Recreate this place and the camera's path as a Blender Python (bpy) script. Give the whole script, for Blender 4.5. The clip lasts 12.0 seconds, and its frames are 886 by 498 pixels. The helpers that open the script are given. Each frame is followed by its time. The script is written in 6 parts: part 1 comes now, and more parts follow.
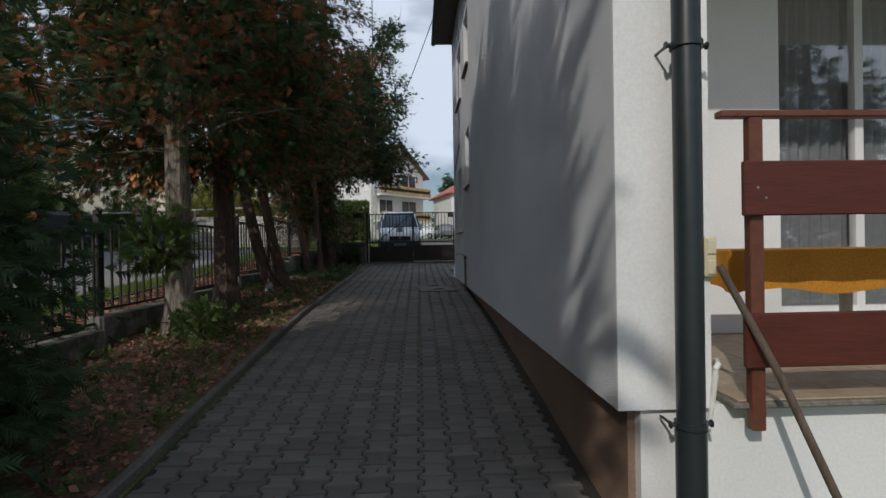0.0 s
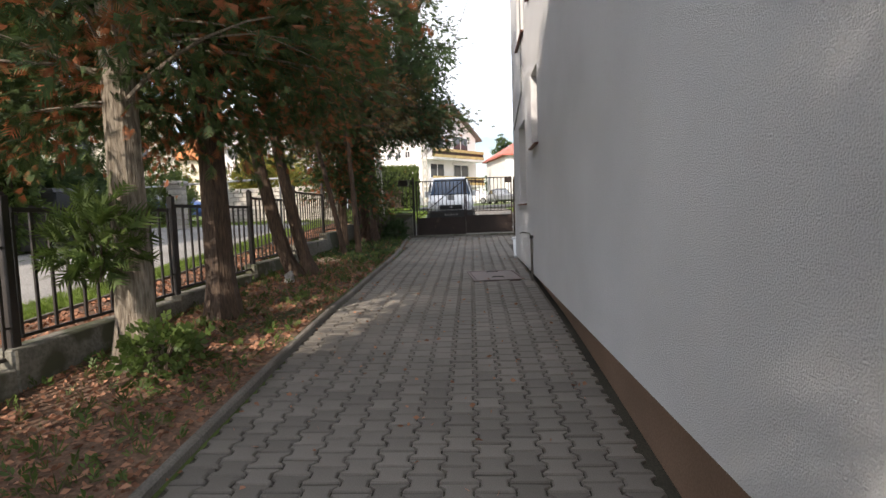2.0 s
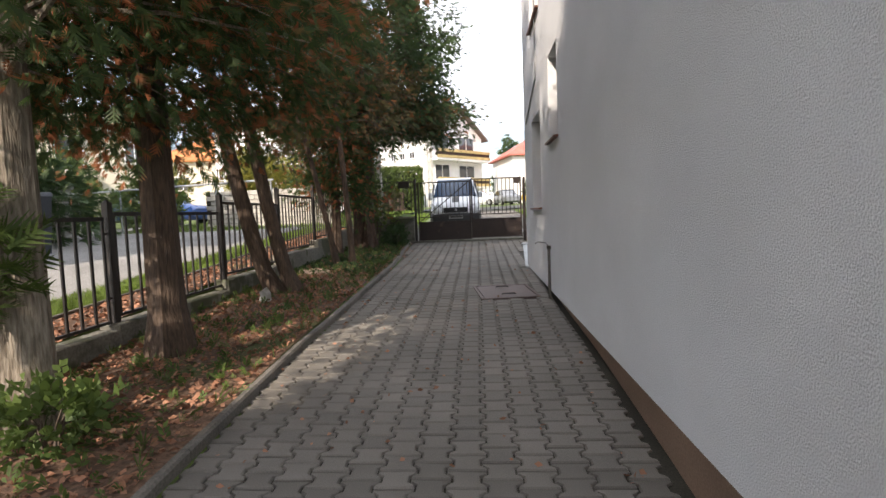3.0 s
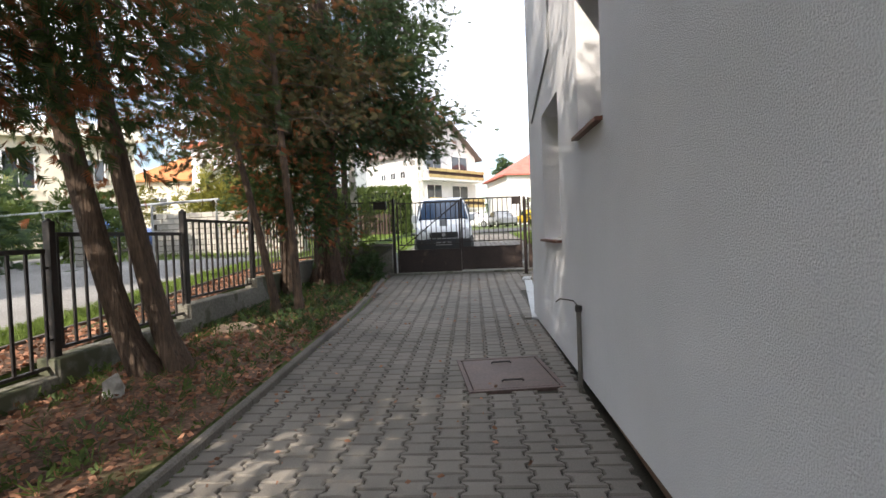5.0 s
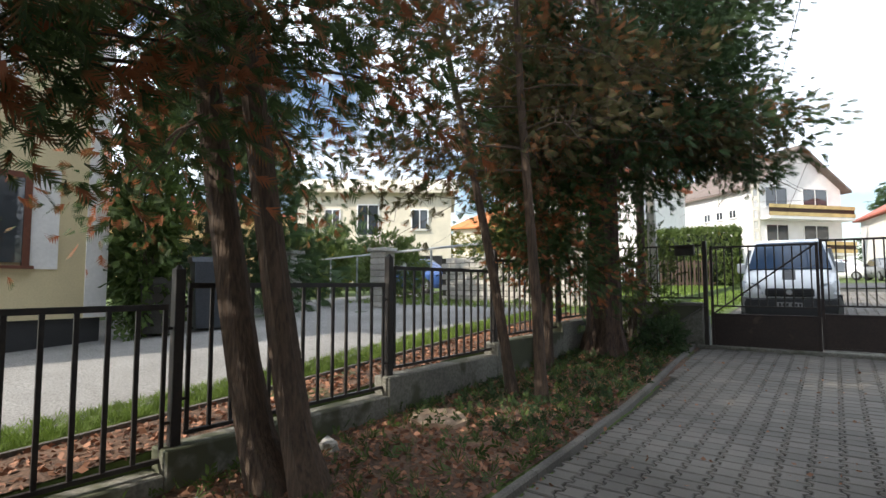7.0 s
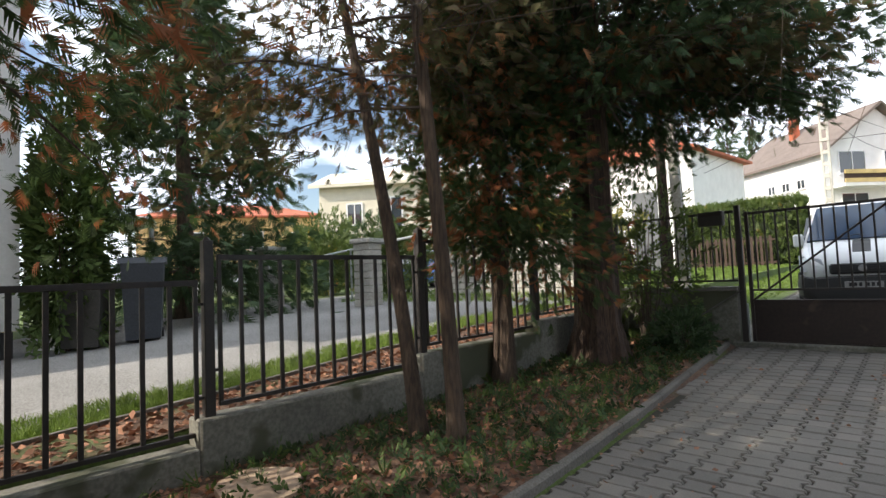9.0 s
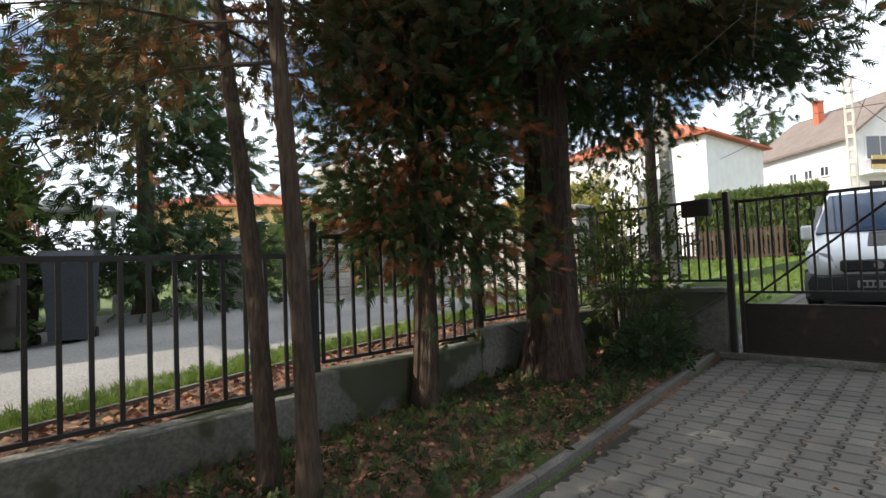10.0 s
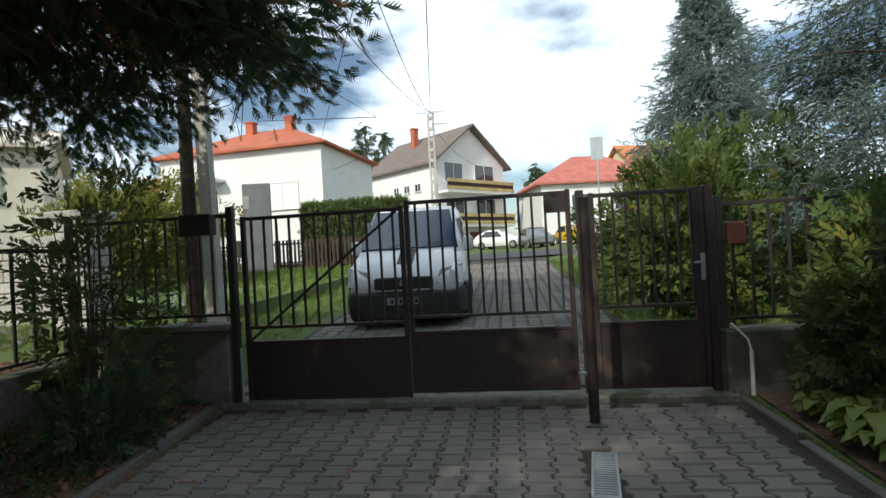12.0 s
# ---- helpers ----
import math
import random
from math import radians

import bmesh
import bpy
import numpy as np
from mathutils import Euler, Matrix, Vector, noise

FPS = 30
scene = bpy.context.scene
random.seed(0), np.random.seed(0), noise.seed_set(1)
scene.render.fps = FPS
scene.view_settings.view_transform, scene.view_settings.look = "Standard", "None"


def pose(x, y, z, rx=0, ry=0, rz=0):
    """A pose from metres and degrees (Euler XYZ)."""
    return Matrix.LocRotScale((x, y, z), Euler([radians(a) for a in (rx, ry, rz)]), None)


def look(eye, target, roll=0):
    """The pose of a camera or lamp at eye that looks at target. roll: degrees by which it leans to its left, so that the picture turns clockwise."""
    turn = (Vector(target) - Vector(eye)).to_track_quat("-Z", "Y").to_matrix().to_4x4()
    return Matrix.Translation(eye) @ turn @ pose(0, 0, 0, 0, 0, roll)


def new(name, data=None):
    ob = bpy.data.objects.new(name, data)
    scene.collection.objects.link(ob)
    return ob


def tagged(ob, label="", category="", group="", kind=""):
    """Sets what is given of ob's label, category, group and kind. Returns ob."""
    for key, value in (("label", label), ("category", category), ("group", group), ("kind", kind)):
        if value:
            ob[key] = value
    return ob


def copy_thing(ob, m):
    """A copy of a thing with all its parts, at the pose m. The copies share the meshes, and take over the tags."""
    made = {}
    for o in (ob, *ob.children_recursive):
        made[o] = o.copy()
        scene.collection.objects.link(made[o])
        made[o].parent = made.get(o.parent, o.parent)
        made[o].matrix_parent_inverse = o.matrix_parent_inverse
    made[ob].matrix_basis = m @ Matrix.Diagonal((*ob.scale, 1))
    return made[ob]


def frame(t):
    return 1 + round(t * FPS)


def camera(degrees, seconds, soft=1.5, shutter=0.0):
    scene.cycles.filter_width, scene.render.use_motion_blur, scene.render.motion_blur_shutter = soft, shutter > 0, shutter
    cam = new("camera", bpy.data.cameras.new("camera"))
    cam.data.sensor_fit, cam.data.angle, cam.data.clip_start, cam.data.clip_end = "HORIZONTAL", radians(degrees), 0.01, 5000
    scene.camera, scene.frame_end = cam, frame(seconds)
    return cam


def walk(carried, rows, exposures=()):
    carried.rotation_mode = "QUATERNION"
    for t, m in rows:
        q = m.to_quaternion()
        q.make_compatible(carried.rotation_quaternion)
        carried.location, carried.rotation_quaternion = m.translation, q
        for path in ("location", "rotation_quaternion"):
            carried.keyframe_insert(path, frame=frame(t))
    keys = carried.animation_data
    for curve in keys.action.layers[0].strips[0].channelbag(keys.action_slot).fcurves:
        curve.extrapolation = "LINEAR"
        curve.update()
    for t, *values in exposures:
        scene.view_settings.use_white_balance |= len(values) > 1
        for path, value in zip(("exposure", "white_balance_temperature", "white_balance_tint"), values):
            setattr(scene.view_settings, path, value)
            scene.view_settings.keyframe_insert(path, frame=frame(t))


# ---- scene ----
cam = camera(81.1, 12.0)
PATH = [
    (0, (0.609, -1.553, 1.673), (0.702, 0.445, 1.664), -0.9),
    (0.5, (0.653, -0.974, 1.709), (0.818, 1.013, 1.544), -1.2),
    (1, (0.671, -0.404, 1.764), (0.894, 1.577, 1.615), -3.4),
    (1.5, (0.607, 0.13, 1.794), (0.55, 2.124, 1.645), -2.0),
    (2, (0.621, 0.72, 1.904), (0.504, 2.711, 1.76), -2.0),
    (2.5, (0.663, 1.317, 1.941), (0.599, 3.312, 1.815), -3.4),
    (3, (0.614, 1.984, 1.972), (0.474, 3.974, 1.833), -2.2),
    (3.2, (0.631, 2.258, 2.03), (0.552, 4.251, 1.881), -2.1),
    (4.8, (0.683, 4.524, 2.074), (0.636, 6.523, 2.028), -1.4),
    (5, (0.707, 4.796, 2.113), (0.59, 6.792, 2.053), -2.2),
    (5.5, (0.666, 5.493, 2.135), (0.089, 7.408, 2.105), -1.5),
    (6, (0.678, 6.176, 2.165), (-0.24, 7.952, 2.214), -1.4),
    (6.5, (0.701, 6.812, 2.191), (-0.448, 8.446, 2.274), -0.7),
    (7, (0.609, 7.459, 2.25), (-0.595, 9.05, 2.385), -0.0),
    (9, (0.626, 9.917, 2.196), (-0.74, 11.374, 2.31), -2.5),
    (9.5, (0.604, 10.658, 2.25), (-0.767, 12.109, 2.377), -1.7),
    (10, (0.665, 11.312, 2.277), (-0.751, 12.722, 2.35), -2.3),
    (10.5, (0.746, 11.906, 2.372), (-0.507, 13.462, 2.477), -1.7),
    (11, (0.902, 12.443, 2.416), (-0.082, 14.18, 2.54), -3.6),
    (11.5, (1.117, 12.873, 2.43), (0.35, 14.718, 2.527), -4.2),
    (12, (1.379, 13.354, 2.491), (1.129, 15.338, 2.504), -3.2),
]
EXPOSURES = [(0.0, -1.0, 6300, 11), (0.8, -0.35, 6500, 12), (1.5, 0.35, 7000, 15), (2.5, 0.78, 7200, 16), (5.0, 0.95, 7000, 14), (7.0, 0.68, 6700, 10), (9.5, 0.68, 6900, 11), (10.5, 0.62, 6800, 9), (11.5, 0.28, 6500, 5), (12.0, -0.1, 6500, 4)]
SUN, SKY = 3.8, 0.125
walk(cam, [(t, look(eye, target, roll)) for t, eye, target, roll in PATH], EXPOSURES)

# ---- world and sun ----
SUN_WAY = Vector((0.50, 1.0, -0.78)).normalized()
world = bpy.data.worlds.new("world")
scene.world = world
world.use_nodes = True
wt = world.node_tree
wt.nodes.clear()
w_out = wt.nodes.new("ShaderNodeOutputWorld")
w_bg = wt.nodes.new("ShaderNodeBackground")
w_sky = wt.nodes.new("ShaderNodeTexSky")
w_sky.sky_type, w_sky.sun_disc = "NISHITA", False
w_sky.sun_elevation = math.asin(-SUN_WAY.z)
w_sky.sun_rotation = math.atan2(-SUN_WAY.x, -SUN_WAY.y)
w_tc = wt.nodes.new("ShaderNodeTexCoord")
w_map = wt.nodes.new("ShaderNodeMapping")
w_map.inputs["Scale"].default_value = (1, 1, 2.6)
w_noise = wt.nodes.new("ShaderNodeTexNoise")
w_noise.inputs["Scale"].default_value, w_noise.inputs["Detail"].default_value = 2.3, 7
w_ramp = wt.nodes.new("ShaderNodeValToRGB")
w_ramp.color_ramp.elements[0].position, w_ramp.color_ramp.elements[1].position = 0.44, 0.54
w_mix = wt.nodes.new("ShaderNodeMix")
w_mix.data_type = "RGBA"
w_mix.inputs["B"].default_value = (10.6, 11.8, 13.4, 1)
wt.links.new(w_tc.outputs["Generated"], w_map.inputs["Vector"])
wt.links.new(w_map.outputs["Vector"], w_noise.inputs["Vector"])
wt.links.new(w_noise.outputs["Fac"], w_ramp.inputs["Fac"])
wt.links.new(w_ramp.outputs["Color"], w_mix.inputs["Factor"])
wt.links.new(w_sky.outputs["Color"], w_mix.inputs["A"])
wt.links.new(w_mix.outputs["Result"], w_bg.inputs["Color"])
w_bg.inputs["Strength"].default_value = SKY
wt.links.new(w_bg.outputs["Background"], w_out.inputs["Surface"])

sun = new("sun", bpy.data.lights.new("sun", "SUN"))
sun.data.energy, sun.data.angle, sun.data.color = SUN, radians(0.6), (1.0, 0.94, 0.84)
sun.matrix_world = look((0, 0, 30), Vector((0, 0, 30)) + SUN_WAY)


# ---- materials ----
def mat(name, a, b=None, rough=0.8, metal=0.0, fine=40.0, coarse=1.5, bump=0.3, depth=0.003, spec=0.4, dirt=0.25, stretch=(1, 1, 1), island=0.0, random_ob=0.0, through_light=0.0, patch=None, patch_scale=1.2, patch_at=0.56):
    m = bpy.data.materials.new(name)
    m.use_nodes = True
    nt = m.node_tree
    bs = nt.nodes["Principled BSDF"]
    N, L = nt.nodes.new, nt.links.new
    b = b or tuple(c * 0.7 for c in a)
    tc = N("ShaderNodeTexCoord")
    mp = N("ShaderNodeMapping")
    mp.inputs["Scale"].default_value = stretch
    L(tc.outputs["Object"], mp.inputs["Vector"])

    def noise_at(scale, detail):
        n = N("ShaderNodeTexNoise")
        n.inputs["Scale"].default_value, n.inputs["Detail"].default_value = scale, detail
        L(mp.outputs["Vector"], n.inputs["Vector"])
        return n

    n1, n2 = noise_at(fine, 5), noise_at(coarse, 4)
    mix = N("ShaderNodeMix")
    mix.data_type = "RGBA"
    mix.inputs["A"].default_value, mix.inputs["B"].default_value = (*a, 1), (*b, 1)
    r = N("ShaderNodeMapRange")
    r.inputs["From Min"].default_value, r.inputs["From Max"].default_value = 0.35, 0.65
    L(n1.outputs["Fac"], r.inputs["Value"])
    fac = r.outputs["Result"]
    geo = N("ShaderNodeNewGeometry")
    if island:
        ma = N("ShaderNodeMath")
        ma.operation = "MULTIPLY_ADD"
        L(geo.outputs["Random Per Island"], ma.inputs[0])
        ma.inputs[1].default_value = island
        mb = N("ShaderNodeMath")
        mb.operation = "MULTIPLY"
        mb.inputs[1].default_value = 1 - island
        L(fac, mb.inputs[0])
        L(mb.outputs[0], ma.inputs[2])
        fac = ma.outputs[0]
    L(fac, mix.inputs["Factor"])
    col = mix.outputs["Result"]
    if patch:
        pn = noise_at(patch_scale, 3)
        pr = N("ShaderNodeMapRange")
        pr.inputs["From Min"].default_value, pr.inputs["From Max"].default_value = patch_at, patch_at + 0.06
        L(pn.outputs["Fac"], pr.inputs["Value"])
        pm = N("ShaderNodeMix")
        pm.data_type = "RGBA"
        pm.inputs["B"].default_value = (*patch, 1)
        L(pr.outputs["Result"], pm.inputs["Factor"])
        L(col, pm.inputs["A"])
        col = pm.outputs["Result"]
    hs = N("ShaderNodeHueSaturation")
    v = N("ShaderNodeMapRange")
    v.inputs["From Min"].default_value, v.inputs["From Max"].default_value = 0.3, 0.7
    v.inputs["To Min"].default_value, v.inputs["To Max"].default_value = 1 - dirt, 1 + dirt * 0.5
    L(n2.outputs["Fac"], v.inputs["Value"])
    val = v.outputs["Result"]
    if random_ob:
        oi = N("ShaderNodeObjectInfo")
        mo = N("ShaderNodeMapRange")
        mo.inputs["To Min"].default_value, mo.inputs["To Max"].default_value = 1 - random_ob, 1 + random_ob
        L(oi.outputs["Random"], mo.inputs["Value"])
        mm = N("ShaderNodeMath")
        mm.operation = "MULTIPLY"
        L(val, mm.inputs[0])
        L(mo.outputs["Result"], mm.inputs[1])
        val = mm.outputs[0]
    L(val, hs.inputs["Value"])
    L(col, hs.inputs["Color"])
    L(hs.outputs["Color"], bs.inputs["Base Color"])
    rr = N("ShaderNodeMapRange")
    rr.inputs["To Min"].default_value, rr.inputs["To Max"].default_value = max(rough - 0.12, 0.02), min(rough + 0.12, 1)
    L(n2.outputs["Fac"], rr.inputs["Value"])
    L(rr.outputs["Result"], bs.inputs["Roughness"])
    bs.inputs["Metallic"].default_value, bs.inputs["Specular IOR Level"].default_value = metal, spec
    if bump:
        bp = N("ShaderNodeBump")
        bp.inputs["Strength"].default_value, bp.inputs["Distance"].default_value = bump, depth
        L(n1.outputs["Fac"], bp.inputs["Height"])
        L(bp.outputs["Normal"], bs.inputs["Normal"])
    if through_light:
        tr = N("ShaderNodeBsdfTranslucent")
        L(hs.outputs["Color"], tr.inputs["Color"])
        ms = N("ShaderNodeMixShader")
        ms.inputs[0].default_value = through_light
        L(bs.outputs[0], ms.inputs[1])
        L(tr.outputs[0], ms.inputs[2])
        L(ms.outputs[0], nt.nodes["Material Output"].inputs["Surface"])
    return m


def glass(name, tint, rough=0.03):
    m = bpy.data.materials.new(name)
    m.use_nodes = True
    bs = m.node_tree.nodes["Principled BSDF"]
    bs.inputs["Base Color"].default_value = (*tint, 1)
    bs.inputs["Roughness"].default_value, bs.inputs["Specular IOR Level"].default_value = rough, 0.8
    return m


def clear_glass(name, share):
    m = bpy.data.materials.new(name)
    m.use_nodes = True
    nt = m.node_tree
    tr, gl, ms = nt.nodes.new("ShaderNodeBsdfTransparent"), nt.nodes.new("ShaderNodeBsdfGlossy"), nt.nodes.new("ShaderNodeMixShader")
    gl.inputs["Roughness"].default_value = 0.01
    ms.inputs[0].default_value = share
    nt.links.new(tr.outputs[0], ms.inputs[1])
    nt.links.new(gl.outputs[0], ms.inputs[2])
    nt.links.new(ms.outputs[0], nt.nodes["Material Output"].inputs["Surface"])
    return m


STUCCO = mat("white_stucco", (0.80, 0.81, 0.83), (0.72, 0.73, 0.75), 0.9, fine=125, coarse=0.9, bump=1.0, depth=0.011, dirt=0.07)
STUCCO_SMOOTH = mat("white_paint_wall", (0.82, 0.82, 0.81), (0.76, 0.76, 0.75), 0.85, fine=60, coarse=1.2, bump=0.3, dirt=0.06)
PLINTH = mat("brown_plinth_paint", (0.30, 0.20, 0.145), (0.24, 0.16, 0.115), 0.8, fine=80, coarse=1.3, bump=0.5, dirt=0.22)
CONCRETE = mat("grey_concrete", (0.24, 0.23, 0.195), (0.15, 0.145, 0.12), 0.9, fine=35, coarse=1.1, bump=0.5, dirt=0.35, patch=(0.09, 0.095, 0.06), patch_scale=1.8, patch_at=0.52)
KERB = mat("kerb_concrete", (0.19, 0.175, 0.155), (0.125, 0.115, 0.10), 0.92, fine=60, coarse=1.8, bump=0.6, dirt=0.35)
PAVER = mat("concrete_paver", (0.21, 0.192, 0.168), (0.125, 0.116, 0.104), 0.86, fine=140, coarse=0.8, bump=0.6, depth=0.002, dirt=0.3, island=0.5, random_ob=0.18)
SAND = mat("joint_sand", (0.062, 0.055, 0.043), (0.036, 0.037, 0.025), 0.95, fine=90, bump=0.6, dirt=0.4)
EARTH = mat("leafy_earth", (0.20, 0.118, 0.078), (0.10, 0.062, 0.042), 0.95, fine=28, coarse=1.3, bump=1.0, depth=0.02, dirt=0.4, patch=(0.085, 0.10, 0.035), patch_scale=0.9, patch_at=0.60)
GRASS_SOIL = mat("lawn_ground", (0.10, 0.15, 0.035), (0.075, 0.10, 0.03), 0.95, fine=30, coarse=0.6, bump=1.0, depth=0.02, dirt=0.3)
GRAVEL = mat("gravel_lane", (0.33, 0.32, 0.305), (0.17, 0.165, 0.158), 0.92, fine=45, coarse=0.5, bump=0.9, depth=0.01, dirt=0.25)
ASPHALT = mat("asphalt", (0.075, 0.075, 0.078), (0.05, 0.05, 0.052), 0.9, fine=60, bump=0.4, dirt=0.2)
BLACK_IRON = mat("black_painted_iron", (0.022, 0.019, 0.018), (0.035, 0.026, 0.022), 0.5, fine=30, bump=0.25, spec=0.5, dirt=0.3)
BROWN_IRON = mat("dark_brown_gate_paint", (0.040, 0.026, 0.022), (0.028, 0.019, 0.017), 0.55, fine=25, coarse=2.2, bump=0.25, dirt=0.35, patch=(0.075, 0.05, 0.04), patch_scale=2.6, patch_at=0.62)
PIPE = mat("anthracite_pipe", (0.022, 0.028, 0.031), (0.027, 0.033, 0.036), 0.38, fine=15, bump=0.05, spec=0.5, dirt=0.1)
BOARD = mat("red_brown_board", (0.115, 0.028, 0.018), (0.085, 0.021, 0.014), 0.5, fine=9, coarse=3, bump=0.4, stretch=(1, 1, 14), dirt=0.2)
RAIL = mat("brown_rail_metal", (0.16, 0.058, 0.035), (0.125, 0.045, 0.028), 0.45, fine=20, bump=0.1, dirt=0.15)
WOODPOLE = mat("weathered_wood", (0.135, 0.10, 0.075), (0.09, 0.066, 0.05), 0.75, fine=14, bump=0.4, stretch=(6, 6, 1), dirt=0.25)
TILE = mat("beige_tile", (0.42, 0.33, 0.23), (0.36, 0.27, 0.185), 0.45, fine=12, bump=0.1, dirt=0.15)
PLASTIC_W = mat("white_plastic", (0.74, 0.73, 0.70), (0.68, 0.67, 0.64), 0.4, fine=10, bump=0.05, dirt=0.08)
CLOTH_O = mat("orange_cloth", (0.62, 0.27, 0.025), (0.50, 0.20, 0.02), 0.9, fine=90, bump=0.3, dirt=0.15)
CURTAIN = mat("sheer_curtain", (0.33, 0.34, 0.36), (0.26, 0.27, 0.29), 0.9, fine=30, bump=0.1, dirt=0.1)
CREAM_PLASTIC = mat("cream_plastic", (0.66, 0.60, 0.42), (0.60, 0.54, 0.37), 0.45, fine=10, bump=0.03, dirt=0.06)
BARK = mat("thuja_bark", (0.125, 0.085, 0.060), (0.060, 0.042, 0.032), 0.95, fine=16, coarse=2.0, bump=1.0, depth=0.02, stretch=(3, 3, 0.45), dirt=0.3)
BARK_L = mat("pale_bark", (0.30, 0.26, 0.21), (0.13, 0.105, 0.08), 0.95, fine=16, coarse=2.0, bump=1.0, depth=0.02, stretch=(3, 3, 0.45), dirt=0.3)
BARK_R = mat("ridged_bark", (0.11, 0.07, 0.05), (0.042, 0.028, 0.022), 0.95, fine=14, coarse=2.0, bump=1.0, depth=0.03, stretch=(3, 3, 0.4), dirt=0.3)
TWIG = mat("bare_twig", (0.12, 0.09, 0.07), (0.08, 0.06, 0.045), 0.9, fine=20, bump=0.2)
THUJA = mat("thuja_foliage", (0.085, 0.135, 0.04), (0.04, 0.07, 0.028), 0.75, fine=3, coarse=1.0, bump=0, dirt=0.3, island=0.75, through_light=0.38, patch=(0.34, 0.12, 0.05), patch_scale=2.6, patch_at=0.53)
THUJA_G = mat("green_conifer_foliage", (0.07, 0.12, 0.04), (0.035, 0.065, 0.028), 0.75, fine=3, coarse=1.0, bump=0, dirt=0.3, island=0.75, through_light=0.25)
RUSTY = mat("rusty_conifer_foliage", (0.115, 0.13, 0.045), (0.12, 0.075, 0.04), 0.8, fine=3, coarse=1.0, bump=0, dirt=0.3, island=0.7, through_light=0.38, patch=(0.32, 0.13, 0.05), patch_scale=2.0, patch_at=0.56)
SPRUCE = mat("blue_spruce_needles", (0.17, 0.235, 0.215), (0.085, 0.125, 0.11), 0.8, fine=3, coarse=0.8, bump=0, dirt=0.25, island=0.75, through_light=0.1)
SPRUCE_D = mat("dark_spruce_needles", (0.155, 0.205, 0.185), (0.075, 0.115, 0.095), 0.8, fine=3, coarse=0.8, bump=0, dirt=0.3, island=0.7, through_light=0.1)
SHRUB = mat("shrub_leaves", (0.14, 0.19, 0.045), (0.065, 0.105, 0.028), 0.6, fine=3, coarse=1.4, bump=0, dirt=0.25, island=0.8, through_light=0.3, patch=(0.30, 0.24, 0.035), patch_scale=2.2, patch_at=0.64)
WEED = mat("weed_leaves", (0.115, 0.17, 0.04), (0.05, 0.09, 0.022), 0.6, fine=3, coarse=1.0, bump=0, dirt=0.25, island=0.8, through_light=0.3)
YELLOWTREE = mat("autumn_tree_leaves", (0.32, 0.28, 0.05), (0.13, 0.15, 0.035), 0.7, fine=3, coarse=0.8, bump=0, dirt=0.2, island=0.8, through_light=0.35)
HOSTA = mat("hosta_leaves", (0.20, 0.25, 0.035), (0.11, 0.16, 0.03), 0.5, fine=8, bump=0.1, dirt=0.2, island=0.7, through_light=0.3, patch=(0.34, 0.26, 0.06), patch_scale=3, patch_at=0.63)
LITTER = mat("fallen_leaves", (0.44, 0.22, 0.135), (0.22, 0.11, 0.07), 0.85, fine=5, coarse=1.5, bump=0, dirt=0.25, island=0.85)
GRASS = mat("grass_blades", (0.19, 0.28, 0.05), (0.10, 0.155, 0.03), 0.7, fine=3, coarse=0.7, bump=0, dirt=0.25, island=0.8, through_light=0.3)
VAN_W = mat("white_car_paint", (0.74, 0.75, 0.76), (0.71, 0.72, 0.73), 0.25, fine=6, bump=0, spec=0.6, dirt=0.06)
VAN_D = mat("dark_grey_plastic", (0.030, 0.031, 0.033), (0.04, 0.041, 0.043), 0.6, fine=60, bump=0.1, dirt=0.2)
RUBBER = mat("tyre_rubber", (0.018, 0.018, 0.018), (0.028, 0.027, 0.026), 0.85, fine=40, bump=0.2)
STEEL = mat("dull_steel", (0.42, 0.43, 0.44), (0.34, 0.35, 0.36), 0.4, metal=0.9, fine=30, bump=0.1, dirt=0.15)
GALV = mat("galvanised_steel", (0.46, 0.48, 0.49), (0.38, 0.40, 0.41), 0.5, metal=0.5, fine=30, bump=0.1, dirt=0.15)
WINDSCREEN = glass("blue_windscreen", (0.022, 0.045, 0.085))
LAMPGLASS = glass("headlamp_glass", (0.36, 0.38, 0.40), 0.08)
DARKGLASS = glass("dark_window_glass", (0.035, 0.042, 0.05))
PANE = clear_glass("window_pane", 0.16)
PLATE = mat("number_plate", (0.32, 0.32, 0.31), (0.28, 0.28, 0.27), 0.5, bump=0)
# black for print and wires, and for painted shade in garage and drain
INK = mat("ink_and_shade", (0.02, 0.02, 0.022), bump=0, rough=0.6)
RUSTLID = mat("manhole_steel", (0.145, 0.095, 0.085), (0.095, 0.068, 0.06), 0.6, metal=0.2, fine=45, coarse=3, bump=0.5, dirt=0.3)
HOUSE_W = mat("far_white_render", (0.80, 0.79, 0.77), (0.74, 0.73, 0.71), 0.9, fine=20, bump=0.1, dirt=0.08)
HOUSE_Y = mat("pale_yellow_render", (0.68, 0.58, 0.36), (0.62, 0.53, 0.33), 0.9, fine=40, bump=0.3, dirt=0.1)
HOUSE_O = mat("apricot_render", (0.70, 0.46, 0.22), (0.64, 0.42, 0.20), 0.9, fine=20, bump=0.1, dirt=0.1)
HOUSE_C = mat("cream_render", (0.70, 0.64, 0.52), (0.62, 0.57, 0.46), 0.9, fine=20, bump=0.1, dirt=0.12)
ROOF_R = mat("red_roof_tile", (0.50, 0.145, 0.075), (0.38, 0.105, 0.055), 0.8, fine=8, coarse=1, bump=0.3, dirt=0.25, island=0.5)
